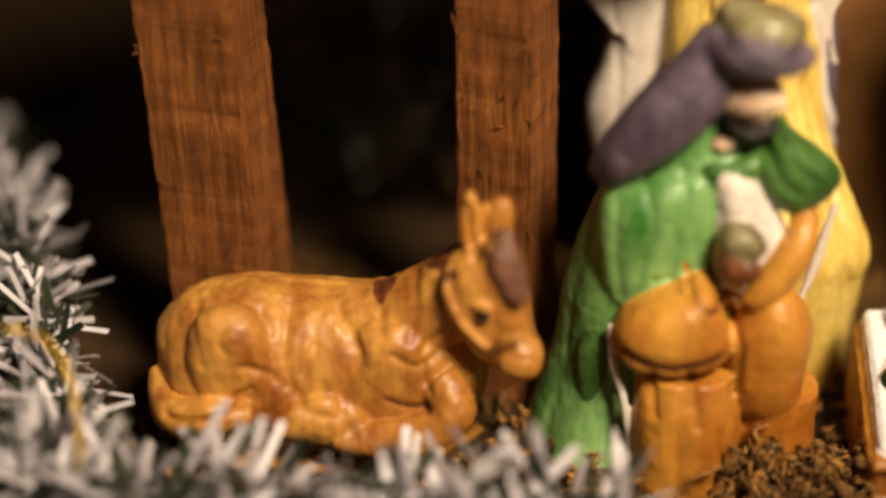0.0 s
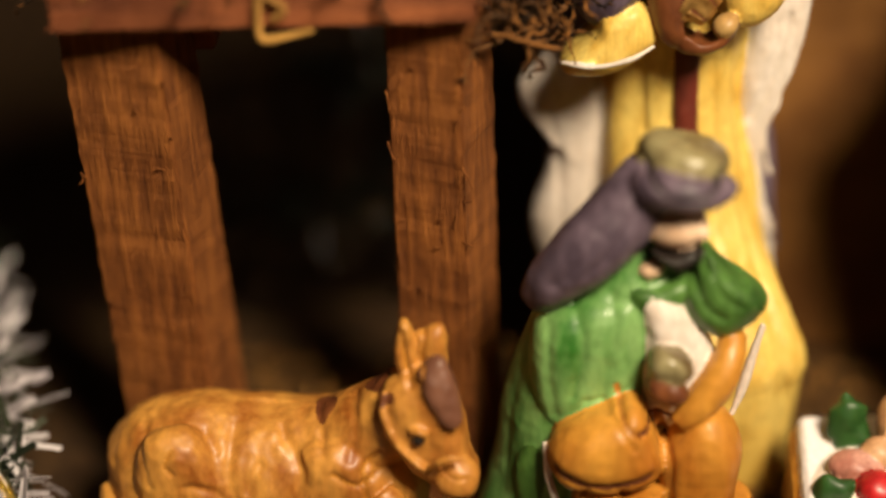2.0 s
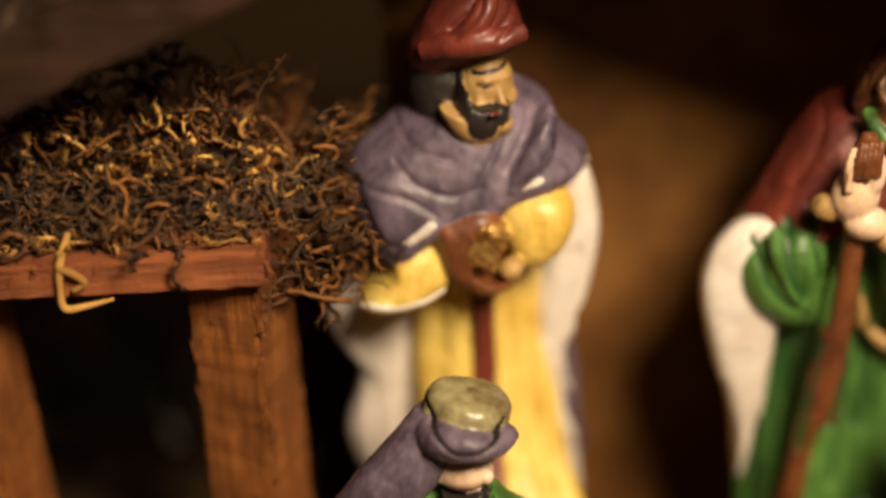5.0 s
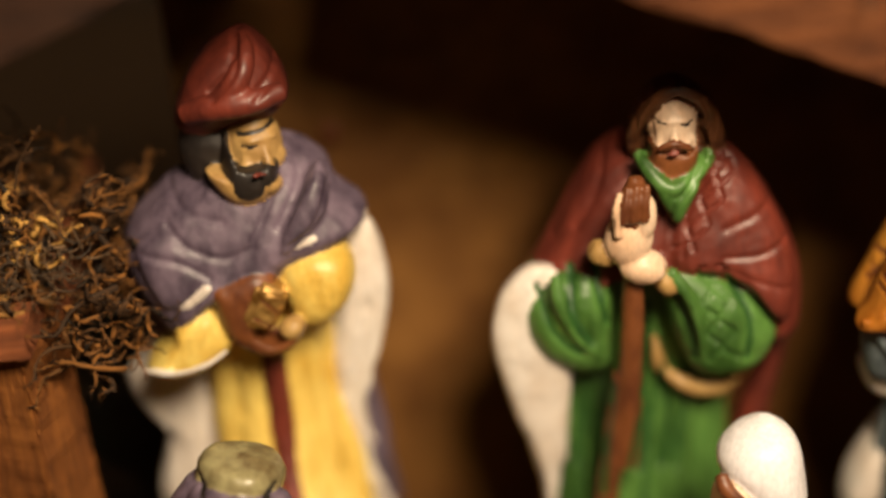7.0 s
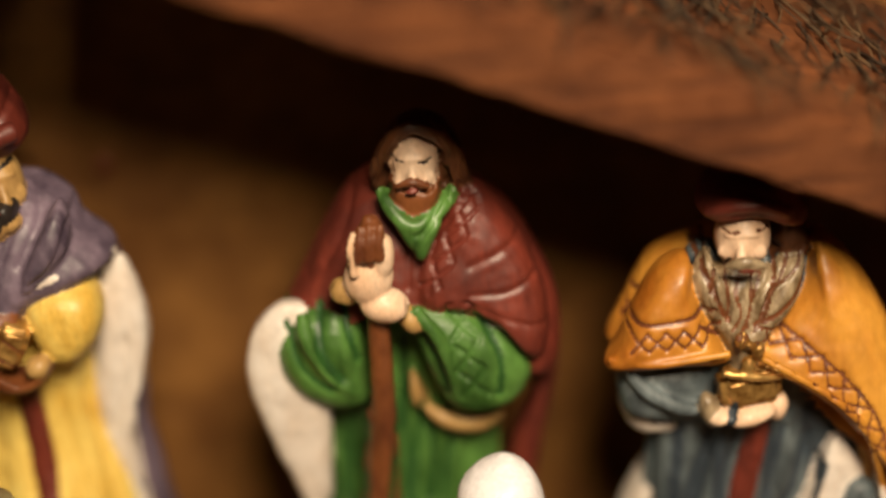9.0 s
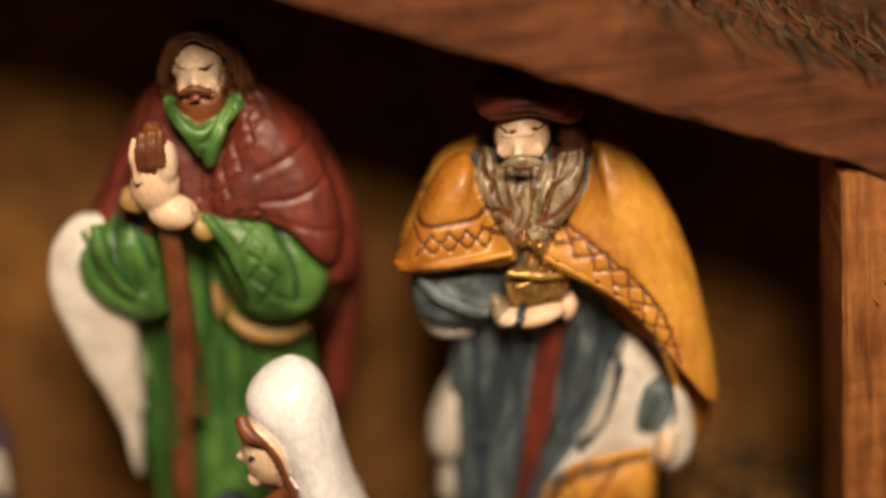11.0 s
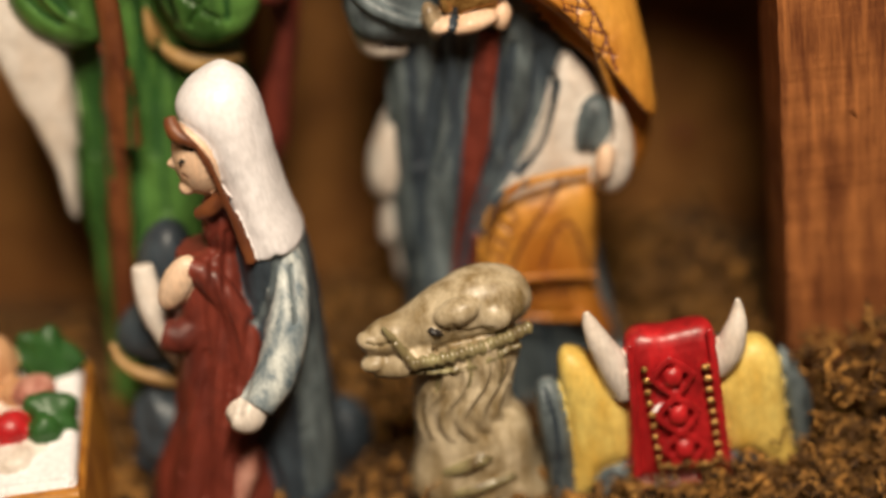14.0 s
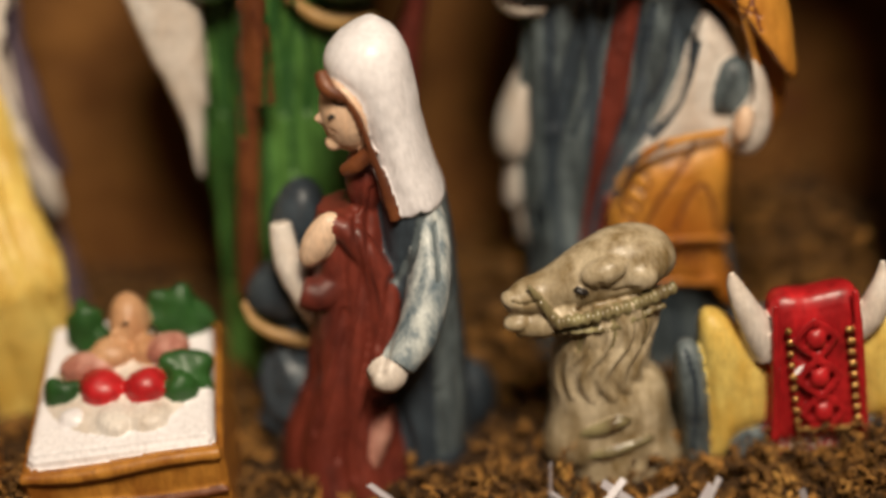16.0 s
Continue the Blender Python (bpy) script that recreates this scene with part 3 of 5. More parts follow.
    carve = [line([(65.6, 181.9), (65.2, 175.8), (59.9, 170.7)], 0.9, 0.8), line([(72.4, 180.4), (73, 174.1), (69.3, 170)]),
             line([(46.1, 142.1), (50.7, 137.8), (57.9, 135.3), (64.1, 137)]), line([(39.7, 137), (48.1, 135.2), (54.1, 131.4)]), line([(74.2, 155), (75.2, 148.4), (70.2, 140.7)], 1.0, 0.8), line([(68.2, 154), (68.6, 146.1), (64.1, 138.3)]), line([(81.4, 147.8), (77.7, 140.7), (72.1, 136.9)], 0.8, 0.8),
             line([(45.2, 148.8), (51, 144.5), (58.2, 142.7)], 0.9, 0.5), line([(64.9, 127), (68.5, 122.6)], 0.5, 0.4, 7), line([(62.9, 122.9), (66.9, 119.2)], 0.5, 0.4, 7),
             line([(47.2, 102), (45.2, 80.7), (43.6, 64.8)], 1.2, 0.8), line([(54.4, 104.5), (55.1, 89.4)], 1.0, 0.6), line([(69.8, 105.1), (71.3, 85.3), (76.9, 62.7)], 1.2, 0.8), line([(75.6, 103.3), (77.8, 78.7), (83.6, 57.4)], 1.0, 0.7), line([(76.3, 74.3), (83.3, 46.9), (89.5, 17.6)], 1.2, 0.8), line([(70.3, 74.4), (77.5, 58.1), (82.3, 44)], 1.0, 0.7),
             line([(35.4, 89.5), (37.1, 73.4), (37.5, 56.9)], 1.0, 0.6), line([(86.5, 113.8), (83.8, 102), (79, 89.9)], 0.9, 0.6), line([(63.6, 160.5), (67.7, 160.7), (71.8, 161.6)], 0.6, 0.3, 4), line([(64.3, 158.2), (66, 157.7), (67.6, 158.1)], 0.4, 0.2, 4)]
    return sculpt("king_statue", bm, mats, (66, 374, 5), "glazed standing king statue, yellow robe, purple cape, red turban", 0.22, 0.45, 3, carve)


def kneeling_man():
    mats = [CLOAKGREEN, PURPLE, OLIVE, SKIN, BLACK, WHITE, OCHRE, BROWN, GREEN, AMBER]
    bm = bmesh.new()
    loft(bm, [(3, 30, 324, 17, 18), (15, 32, 324, 15.5, 16), (30, 38, 324, 17, 15), (45, 41, 323, 18, 14), (58, 44, 323, 17.5, 14), (70, 48, 322, 16, 12), (78, 52, 322, 11, 9), (85, 54, 322, 5, 5)], 0, 96, 8, fold(7, 0.03, 0.2))
    puff(bm, [(29.7, 68.9), (34.6, 72.6), (42.2, 75), (50.4, 75.5), (50.5, 66.2), (51.3, 56), (47.6, 50.2), (39.8, 46.3), (33, 42.4), (29.4, 48.4), (28.1, 60.1)], 316, 8, 8, 0, 0.5)
    puff(bm, [(30.7, 44.5), (33.1, 37.7), (33.3, 26.7), (35.7, 15.4), (34.3, 8.2), (28.9, 9.7), (25.2, 21.2), (25, 35.1)], 315, 5, 8, 8)
    tube(bm, [(30.9, 308, 44, 0.6), (31.7, 306, 36, 0.9), (34.1, 305, 27.1, 1), (35.5, 305, 17.4, 0.9), (36.6, 305, 10.3, 0.8)], 5, 12)
    # scarf, band and flat hat
    tube(bm, [(52.7, 318, 99.3, 6.4), (48.5, 316, 94, 7.1), (40.8, 314, 86.1, 7.2), (33.2, 315, 78.1, 5.6), (29.5, 317, 72.8, 3.6)], 1, 24)
    tube(bm, [(50.1, 322, 99.2, 3.5), (52, 311, 100.5, 3.8), (57.7, 307, 100.3, 3.6), (63.6, 309, 99.2, 2.9), (67.1, 314, 98.9, 2.3)], 1, 20)
    blob(bm, (56.8, 319, 96.6), (7.6, 7.6, 5.4), 1, (0, 12, 0))
    m = pose(*(58.7, 318, 102.5), -4, 13, 0)
    crown = bmesh.new()
    loft(crown, [(-3.4, 0, 0, 7.5, 7.5), (-2.2, 0, 0, 8.8, 8.8), (0, 0, 0, 9.2, 9.0), (2.2, 0, 0, 8.9, 8.7), (3.8, 0, 0, 7.6, 7.4), (4.5, 0, 0, 4, 4), (4.7, 0, 0, 0.3, 0.3)], 2, 48, 5, lambda u, v: 0.03 * math.sin(math.radians(u) * 3 + 1))
    crown.transform(m)
    dish = bpy.data.meshes.new("crown")
    crown.to_mesh(dish)
    crown.free()
    bm.from_mesh(dish)
    bpy.data.meshes.remove(dish)
    # face in profile, beard, throat
    blob(bm, (57.1, 315, 90.2), (6.6, 6, 4.8), 3, (0, 8, 0))
    blob(bm, (62, 311, 90), (1.5, 1.6, 1.7), 3, (0, 20, 0), 12)
    puff(bm, [(52.1, 86.1), (56.2, 85), (61.7, 86.4), (62.2, 84.3), (58.5, 81.8), (55, 83.3)], 312, 3, 5, 4)
    blob(bm, (52.8, 314, 80.6), (2.6, 2.2, 1.8), 3, (0, -20, 0))
    # the cape's flap, shirt and lamb
    puff(bm, [(63.1, 86.2), (66.3, 82.6), (73.1, 77.7), (76, 74), (73.7, 69.6), (69.1, 66.8), (65.6, 66.1), (60.2, 69.9), (58.3, 75.8), (60, 79.8)], 314, 7, 6, 8, 0.55)
    puff(bm, [(47.3, 76.4), (53.2, 77.3), (60.2, 79.3), (61.5, 74.4), (54.4, 72.2), (48.6, 69.4)], 316, 6, 5, 8)
    puff(bm, [(51.1, 76.3), (58.3, 75), (64.4, 65.1), (67.1, 57.5), (63.3, 47.2), (57.8, 43.3), (52, 46), (50.7, 55.1), (50.8, 67.7)], 313, 6, 8, 5)
    blob(bm, (56, 305, 63.4), (4.6, 4.4, 4.2), 2, (0, 25, 0), 24, 0.3)
    blob(bm, (55.2, 304, 59), (4.4, 4, 3.4), 7, (0, 25, 0), 24, 0.2)
    tube(bm, [(69.4, 312, 66.4, 2.6), (67.9, 308, 62.9, 3.3), (65.2, 306, 57.7, 3.7), (61, 305, 52.6, 3.1), (57.8, 305, 49.5, 2.2)], 9, 18)
    tube(bm, [(76.1, 317, 65.6, 0.7), (74.4, 316, 59.8, 1), (72.1, 315, 51.3, 1.1), (70, 314, 45.3, 0.7)], 5, 12)
    # knees and skirts of the tunic
    puff(bm, [(31.3, 41.9), (34, 48.4), (42.2, 52.8), (49.3, 55.3), (52.8, 49.5), (55.5, 41), (52.4, 36.4), (44, 34.3), (34.8, 35.9)], 306, 9, 9, 9, 0.55)
    puff(bm, [(54.1, 39.1), (57.1, 47), (62.9, 53.1), (68.7, 49.5), (71.4, 42.9), (70.8, 34.9), (69.3, 24), (63.1, 21.3), (56.6, 24.2)], 308, 8, 8, 9, 0.55)
    loft(bm, [(4, 47, 307, 11.5, 10), (14, 47, 306, 11, 10), (26, 47, 306, 11, 9.5), (34, 47, 307, 10, 8)], 9, 48, 6, fold(5, 0.06, 0.5))
    loft(bm, [(3, 66, 310, 8, 8.5), (16, 66, 309.5, 8, 8.5), (28, 66, 310, 8.6, 8.5)], 9, 40, 6, fold(5, 0.05))
    line = lambda pts, w=0.8, d=0.6, mt=None: (pts, w, d, mt)
    carve = [line([(50, 105.5), (54.6, 101.1), (60.2, 100.6), (66, 102.7)], 0.7, 0.7, 4), line([(42.1, 91.5), (37.6, 85.1), (32.9, 79.9)], 1.0, 0.5), line([(48.9, 96.5), (44.4, 88.8), (39.3, 83)], 1.0, 0.6), line([(52.7, 99.4), (58.9, 97.3), (64.5, 99)], 0.8, 0.4),
             line([(63.8, 83.3), (66.2, 77.8), (69.8, 75)], 0.8, 0.6), line([(60.4, 80.8), (62.8, 75.3), (66.4, 72.4)]), line([(67.8, 82.5), (70.8, 79)]), line([(61.4, 87.4), (62.7, 82.7)]),
             line([(37.4, 73.1), (38.7, 65.7), (36.8, 54.4)], 1.1, 0.5), line([(44.9, 75.5), (44.7, 65.7), (42.4, 54.3)], 1.1, 0.5), line([(32, 69.5), (31.7, 59.5), (33, 49.3)], 1.1, 0.5),
             line([(45.6, 56.8), (46.9, 53), (50.2, 50.5)], 0.8, 0.5, 6), line([(39.3, 53.1), (44.7, 53.1), (48.7, 47.9)], 0.7, 0.4), line([(33, 41.6), (42, 38.7), (51.8, 40.8)], 1.3, 0.9, 7), line([(54, 50.5), (55.9, 41.4), (55.9, 30.9)], 1.2, 0.9, 6), line([(50.6, 50.6), (57.2, 49.6)], 0.8, 0.6, 7), line([(38.8, 37), (39.6, 27.6)], 1.0, 0.7), line([(46.5, 36.9), (48.1, 26.2)], 1.0, 0.7, 6)]
    return sculpt("kneeling_shepherd_statue", bm, mats, (46, 318, 3), "glazed kneeling shepherd statue in a green cloak and purple scarf", 0.25, 0.45, 3, carve)


def staff_man():
    mats = [GREEN, WHITE, MAROON, SKIN, BROWN, TAN, BLACK, DARKGREEN, HAIR]
    bm = bmesh.new()
    loft(bm, [(2, 146, 362, 23, 16), (20, 146, 362, 21, 14), (50, 146, 365, 20, 12), (80, 147, 368, 20, 10.5), (105, 149, 368, 20, 10), (125, 151, 368, 15, 11), (136, 153, 369, 9, 8)], 0, 120, 8, fold(13, 0.10, 0.5, 0.6))
    # cape: lining falling open on one side, turned back on the other
    puff(bm, [(124.5, 123.6), (117.9, 119.4), (114.1, 111.1), (113.9, 100.8), (117.6, 85.1), (122.6, 71.5), (119.6, 79.2), (123.1, 63.1), (123.2, 54.3), (125, 57), (128.6, 77.9), (128.4, 70.8), (130.3, 89.7), (132.1, 107.5), (131.4, 119.2)], 356, 4, 12, 1)
    puff(bm, [(177.3, 107.5), (183.3, 103.8), (183.5, 94.7), (181.2, 84), (178.3, 73.2), (175.3, 60.4), (170.6, 54), (168.1, 59.6), (171, 74.1), (175.5, 84.7), (177.7, 93.8)], 370, 5, 4, 2)
    puff(bm, [(149.2, 147), (141.7, 144.9), (135.5, 138.3), (129.5, 128.4), (123.5, 119.7), (121.1, 115.6), (128.9, 117.2), (136.8, 119.2), (145.6, 118.6), (153, 116.3), (161.7, 113.1), (171.6, 107.2), (177.7, 99.3), (182.6, 100.2), (184, 109.1), (183.3, 117.9), (179, 129.1), (173.3, 138.2), (163.8, 144.3)], 366, 15, 12, 2, 0.55, 0.25)
    puff(bm, [(163.6, 146.9), (159.6, 140.6), (154.9, 133.7), (152.5, 127), (153.3, 121.2), (161.3, 119.7), (170.9, 114.9), (177.4, 106.9), (180.8, 112.3), (180.1, 125.2), (174.6, 138.3), (169, 145.6)], 357, 9, 6, 2, 0.5, 0.25)
    # sleeves
    puff(bm, [(121.7, 115), (128, 121.4), (136.2, 123.3), (141.4, 119.2), (141.1, 107.6), (139.5, 97.3), (133, 96.3), (125.8, 100.4), (121.4, 106.9)], 357, 9, 8, 0)
    puff(bm, [(151.9, 122.3), (159.8, 121.6), (170.5, 115.1), (175.7, 108), (176, 102.1), (172, 95.9), (164.3, 93.8), (158.1, 96.1), (154.3, 104.7), (151.9, 113.7)], 353, 8, 8, 0)
    tube(bm, [(128.2, 350, 124, 1.4), (128.7, 348, 117.4, 1.7), (132.2, 348, 109.8, 1.7), (137.1, 350, 102.1, 1.2)], 0, 12)
    tube(bm, [(152.3, 346, 125, 1.2), (156.5, 345, 117.4, 1.7), (158.4, 346, 108, 1.7), (159.2, 349, 98.6, 1.2)], 0, 12)
    # hands and staff
    blob(bm, (143.7, 345, 134.1), (5.2, 4.6, 6.6), 3, (0, 15, 0))
    blob(bm, (147.1, 344, 138.9), (2.6, 3.4, 5.2), 3, (0, 12, 0))
    tube(bm, [(142.1, 342, 146.5, 0.8), (140.9, 341, 141.9, 1), (141.1, 341, 136.6, 1)], 3, 10)
    blob(bm, (146.4, 344, 127.5), (5.4, 4.2, 3.8), 3, (0, 10, 0))
    blob(bm, (138.4, 347, 130.1), (3.6, 3.4, 3.2), 5, (0, 30, 0))
    blob(bm, (151.5, 347, 121.7), (2.6, 3.4, 3.8), 5, (0, -30, 0))
    tube(bm, [(145.6, 345, 148.5, 1.4), (145.3, 344, 145.1, 2.9), (144.5, 344, 139.9, 3), (144.5, 345, 135.3, 2.3)], 4, 16)
    for dx in (-2.2, 0, 2.2):
        tube(bm, [(x + dx, y - 2.2, z, r) for x, y, z, r in [(145.5, 344, 147.9, 0.7), (144.9, 343, 144.3, 1), (144.3, 343, 139.8, 0.9)]], 4, 8)
    tube(bm, [(144.5, 346, 125.2, 2.4), (143.4, 347, 101.8, 2.7), (141.5, 348, 73.9, 2.9)], 4, 16)
    tube(bm, [(142, 348, 98.7, 2.6), (136.7, 349, 64.9, 2.8), (130.2, 350, 25, 3.1)], 4, 16)
    tube(bm, [(151.4, 357, 94.4, 0.8), (154.8, 355, 91, 1.8), (159.1, 355, 89, 2.2), (164.3, 356, 88, 2.2), (169.1, 359, 87.6, 1)], 5, 12)
    puff(bm, [(150, 102.7), (152.6, 94.9), (152.9, 90.3), (150.5, 92.1), (148.3, 96.9)], 357, 3, 3, 5)
    # head
    head = (155.5, 358, 153.5)
    face(bm, head, 3, -4, (5.4, 6.2, 7.8))
    puff(bm, [(147.7, 143.1), (148, 152.6), (151.4, 158.8), (157.1, 161.1), (162.9, 158.2), (166, 150.6), (167.4, 143.6), (168.4, 139.4), (163.5, 140), (156.1, 140.1), (150, 140.8)], 366, 8, 8, 8, 0.6)
    tube(bm, [(156.1, 353, 163.6, 1.2), (152.1, 354, 161.3, 1.6), (149.3, 357, 156.3, 1.8), (147.5, 360, 150.8, 1.7), (147.6, 362, 145.1, 1)], 8, 12)
    tube(bm, [(156.1, 353, 163.6, 1.2), (160.3, 354, 161.1, 1.7), (163.5, 357, 155.7, 2), (164.9, 359, 149.3, 2.1), (166.3, 361, 142.8, 1.5)], 8, 12)
    tube(bm, [(161.9, 357, 154.9, 0.9), (163.6, 357, 149.7, 1.2), (163.1, 358, 145.3, 0.7)], 8, 10)
    puff(bm, [(150, 152.2), (151.5, 149.7), (155.2, 150.1), (158.9, 148.8), (161.1, 151), (160, 145.8), (156.9, 142.1), (154.2, 141.1), (151.7, 143), (149.9, 147.6)], 355, 3.4, 4, 4)
    tube(bm, [(151.3, 351, 151.1, 0.7), (154.7, 350.4, 152.3, 0.9), (158.4, 351, 150.6, 0.7)], 4, 10)
    blob(bm, (154.5, 350.6, 149.9), (1.7, 0.7, 0.6), 2, (0, 0, 0), 10)
    tube(bm, [(147.9, 357, 148.2, 1.4), (149.8, 353, 145, 1.7), (153.9, 350.5, 141.8, 1.7), (159.2, 353, 143.4, 1.7), (163.1, 357, 146.5, 1.6)], 0, 16)
    puff(bm, [(149.4, 144.5), (153.9, 140), (160, 142.6), (157.8, 136.8), (155.1, 133), (152.4, 136.7)], 352, 3, 3, 0)
    def pattern(x, y, z):
        # pressed diamonds on the sleeve's cuff band and along the cape's edge
        if 101 < z < 124 and 158 < x - (124 - z) * 0.1 < 165 and y < 352:
            u, v = (x - (124 - z) * 0.1 - 161.5) / 3.4, (z % 7.0) / 3.5 - 1
            return -0.8 * (abs(abs(u) + abs(v) - 0.95) < 0.22)
        s = (148 - z) / 21
        if 0 < s < 1 and y < 358 and 0 < x - (166.5 - 13 * s) < 5:
            u, v = (x - (166.5 - 13 * s) - 2.5) / 2.5, (z % 5.4) / 2.7 - 1
            return -0.7 * (abs(abs(u) + abs(v) - 0.95) < 0.25)
        return 0

    line = lambda pts, w=0.7, d=0.55, mt=None: (pts, w, d, mt)
    carve = [line([(151.1, 156.6), (152, 156.2), (153.1, 156.2)], 0.32, 0.3, 6), line([(156.8, 155.7), (157.8, 155.4), (159.2, 155.6)], 0.32, 0.3, 6),
             line([(162.2, 148.4), (157, 141.6), (152.8, 134.6), (151.4, 126.5)]), line([(167.3, 148.1), (162.1, 141.4), (157.5, 135.2), (155.7, 125.8)], 0.6, 0.4),
             line([(179.4, 127.2), (172, 125.3), (164.7, 125.4)]), line([(177.3, 135.6), (171.2, 133.6), (165.1, 131.6)], 0.9), line([(180.1, 115.9), (172.9, 118.9), (163.4, 123.5)], 0.6, 0.4),
             line([(142.8, 148.6), (139.6, 139.5), (133.8, 130.5)]), line([(136.7, 141.2), (132.3, 133.5), (128.6, 126.9)]),
             # sleeve and robe creases: dark green pooled glaze that also paints in their shade
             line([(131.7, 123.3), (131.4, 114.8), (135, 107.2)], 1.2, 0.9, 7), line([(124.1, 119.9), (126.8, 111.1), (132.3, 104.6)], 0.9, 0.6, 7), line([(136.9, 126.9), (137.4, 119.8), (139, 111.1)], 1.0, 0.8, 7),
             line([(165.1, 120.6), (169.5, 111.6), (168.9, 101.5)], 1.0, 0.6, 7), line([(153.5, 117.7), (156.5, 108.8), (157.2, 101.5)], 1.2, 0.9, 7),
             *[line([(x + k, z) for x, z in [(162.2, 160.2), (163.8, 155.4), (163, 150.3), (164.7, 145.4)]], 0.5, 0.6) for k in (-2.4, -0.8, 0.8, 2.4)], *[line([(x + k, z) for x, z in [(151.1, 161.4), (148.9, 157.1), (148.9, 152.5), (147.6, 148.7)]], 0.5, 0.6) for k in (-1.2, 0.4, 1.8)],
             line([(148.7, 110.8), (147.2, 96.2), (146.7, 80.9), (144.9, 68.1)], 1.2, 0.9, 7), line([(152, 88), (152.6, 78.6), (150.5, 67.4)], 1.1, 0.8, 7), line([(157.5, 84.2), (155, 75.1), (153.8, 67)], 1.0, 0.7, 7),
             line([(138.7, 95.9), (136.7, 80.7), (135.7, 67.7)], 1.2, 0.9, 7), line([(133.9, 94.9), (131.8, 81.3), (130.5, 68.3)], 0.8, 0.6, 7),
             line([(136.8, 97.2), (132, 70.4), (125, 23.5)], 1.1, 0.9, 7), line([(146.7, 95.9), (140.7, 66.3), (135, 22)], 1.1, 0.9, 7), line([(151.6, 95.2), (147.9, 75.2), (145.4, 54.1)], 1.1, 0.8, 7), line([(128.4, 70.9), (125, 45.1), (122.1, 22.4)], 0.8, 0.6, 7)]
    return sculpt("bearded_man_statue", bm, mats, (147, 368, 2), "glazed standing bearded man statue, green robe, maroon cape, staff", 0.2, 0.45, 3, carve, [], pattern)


def orange_king():
    mats = [SLATE, OCHRE, WHITE, SKIN, GREYBEARD, MAROON, GOLD, BROWN, BLACK, NAVY, HAIR, AMBER]
    bm = bmesh.new()
    # navy stripes down the robe: pooled glaze and fold shade in one colour
    loft(bm, [(-2, 223, 352, 25, 16), (20, 222, 352, 23, 14), (50, 221, 352, 22, 12), (85, 222, 352, 20, 10.5), (110, 223, 352, 18, 10), (130, 224, 352, 12, 9)], 0, 132, 8, fold(11, 0.06, 0.4),
         lambda u, v, c: 9 if math.sin(math.radians(u) * 12 + 2.2 * math.sin(v * 3)) < -0.8 else 0)
    # white under-cloak
    puff(bm, [(206.4, 79.6), (208.9, 73.1), (205.8, 61.1), (202.7, 48.7), (198.4, 46.9), (193.9, 49.2), (192.9, 55), (195.8, 64.1), (200.9, 72.7)], 357, 7, 6, 2)
    puff(bm, [(196.4, 51.6), (203.1, 50.6), (203.6, 37.3), (202.3, 20.1), (207, 48), (202, 25.5), (195.9, 26.5), (197.7, 49.5), (193.6, 35.5)], 359, 6, 5, 2)
    puff(bm, [(240.7, 84.8), (245.9, 78.2), (249.1, 68.8), (248.4, 58.2), (245.4, 51.7), (232.2, 50.6), (222.6, 46.5), (218.1, 40.8), (219.5, 48.6), (229.2, 61.1), (236, 73.7)], 341, 4, 8, 2)
    # patterned cape: shoulders, short side, long side
    puff(bm, [(212, 129.7), (203.5, 126.1), (197.3, 116.8), (193.3, 108.3), (204.4, 108.1), (219.5, 108), (231.7, 103.5), (243.4, 90.3), (252.8, 75.6), (258.8, 77.7), (256.7, 97.1), (251.3, 112.6), (243.5, 123.9), (236.6, 130.2), (224.6, 133.2)], 352, 10, 12, 11, 0.55, 0.25)
    puff(bm, [(210.5, 131.8), (204.9, 130), (199.1, 122.8), (194.3, 114), (191.3, 109.9), (196.7, 108.6), (207.8, 108.3), (217.4, 108.6), (215.8, 113.7), (213, 119.5), (211, 125.8)], 343, 7, 7, 11, 0.5, 0.25)
    puff(bm, [(238.1, 132.3), (243.7, 128.2), (250.8, 117.3), (255.7, 102.9), (258.3, 87.7), (258.9, 70), (253.8, 75.2), (248, 84.9), (239.9, 94.7), (230.6, 102.4), (223.1, 107.6), (221.6, 112), (227.5, 115.2), (232.7, 119.2), (236.5, 125.3)], 343, 10, 8, 11, 0.5, 0.25)
    puff(bm, [(247.3, 88.2), (255.2, 94.3), (258.8, 85.1), (259.4, 68.7), (257.2, 56.8), (252.6, 50.5), (251.7, 60.7), (250, 71.6)], 345, 6, 6, 11, 0.5)
    tube(bm, [(191.9, 338, 112.3, 0.8), (200.5, 335, 111.8, 1), (209, 334, 112.5, 0.9), (217.3, 334, 113.2, 0.8)], 11, 10)
    tube(bm, [(221.7, 333, 113.3, 0.8), (229.4, 331, 108.6, 0.9), (238.9, 330, 101.2, 1), (245.6, 331, 91.4, 1), (249.5, 334, 77.6, 1), (251.6, 336, 65.7, 1)], 11, 10)
    # hanging hand with its white cuff
    puff(bm, [(249.1, 77.8), (252.4, 70.7), (253.6, 61.5), (251.4, 54.2), (247.4, 51.7), (243.7, 54.6), (245.2, 61.3), (248.3, 65.4), (249.9, 71.1)], 336, 4.5, 4, 2)
    blob(bm, (246.1, 331, 61.5), (2.2, 2.4, 4.6), 3, (0, 12, 0))
    puff(bm, [(242.9, 73.3), (248, 74), (249.9, 67.8), (247.8, 62), (243.3, 61.2), (240.2, 63.2)], 339, 4, 5, 0)
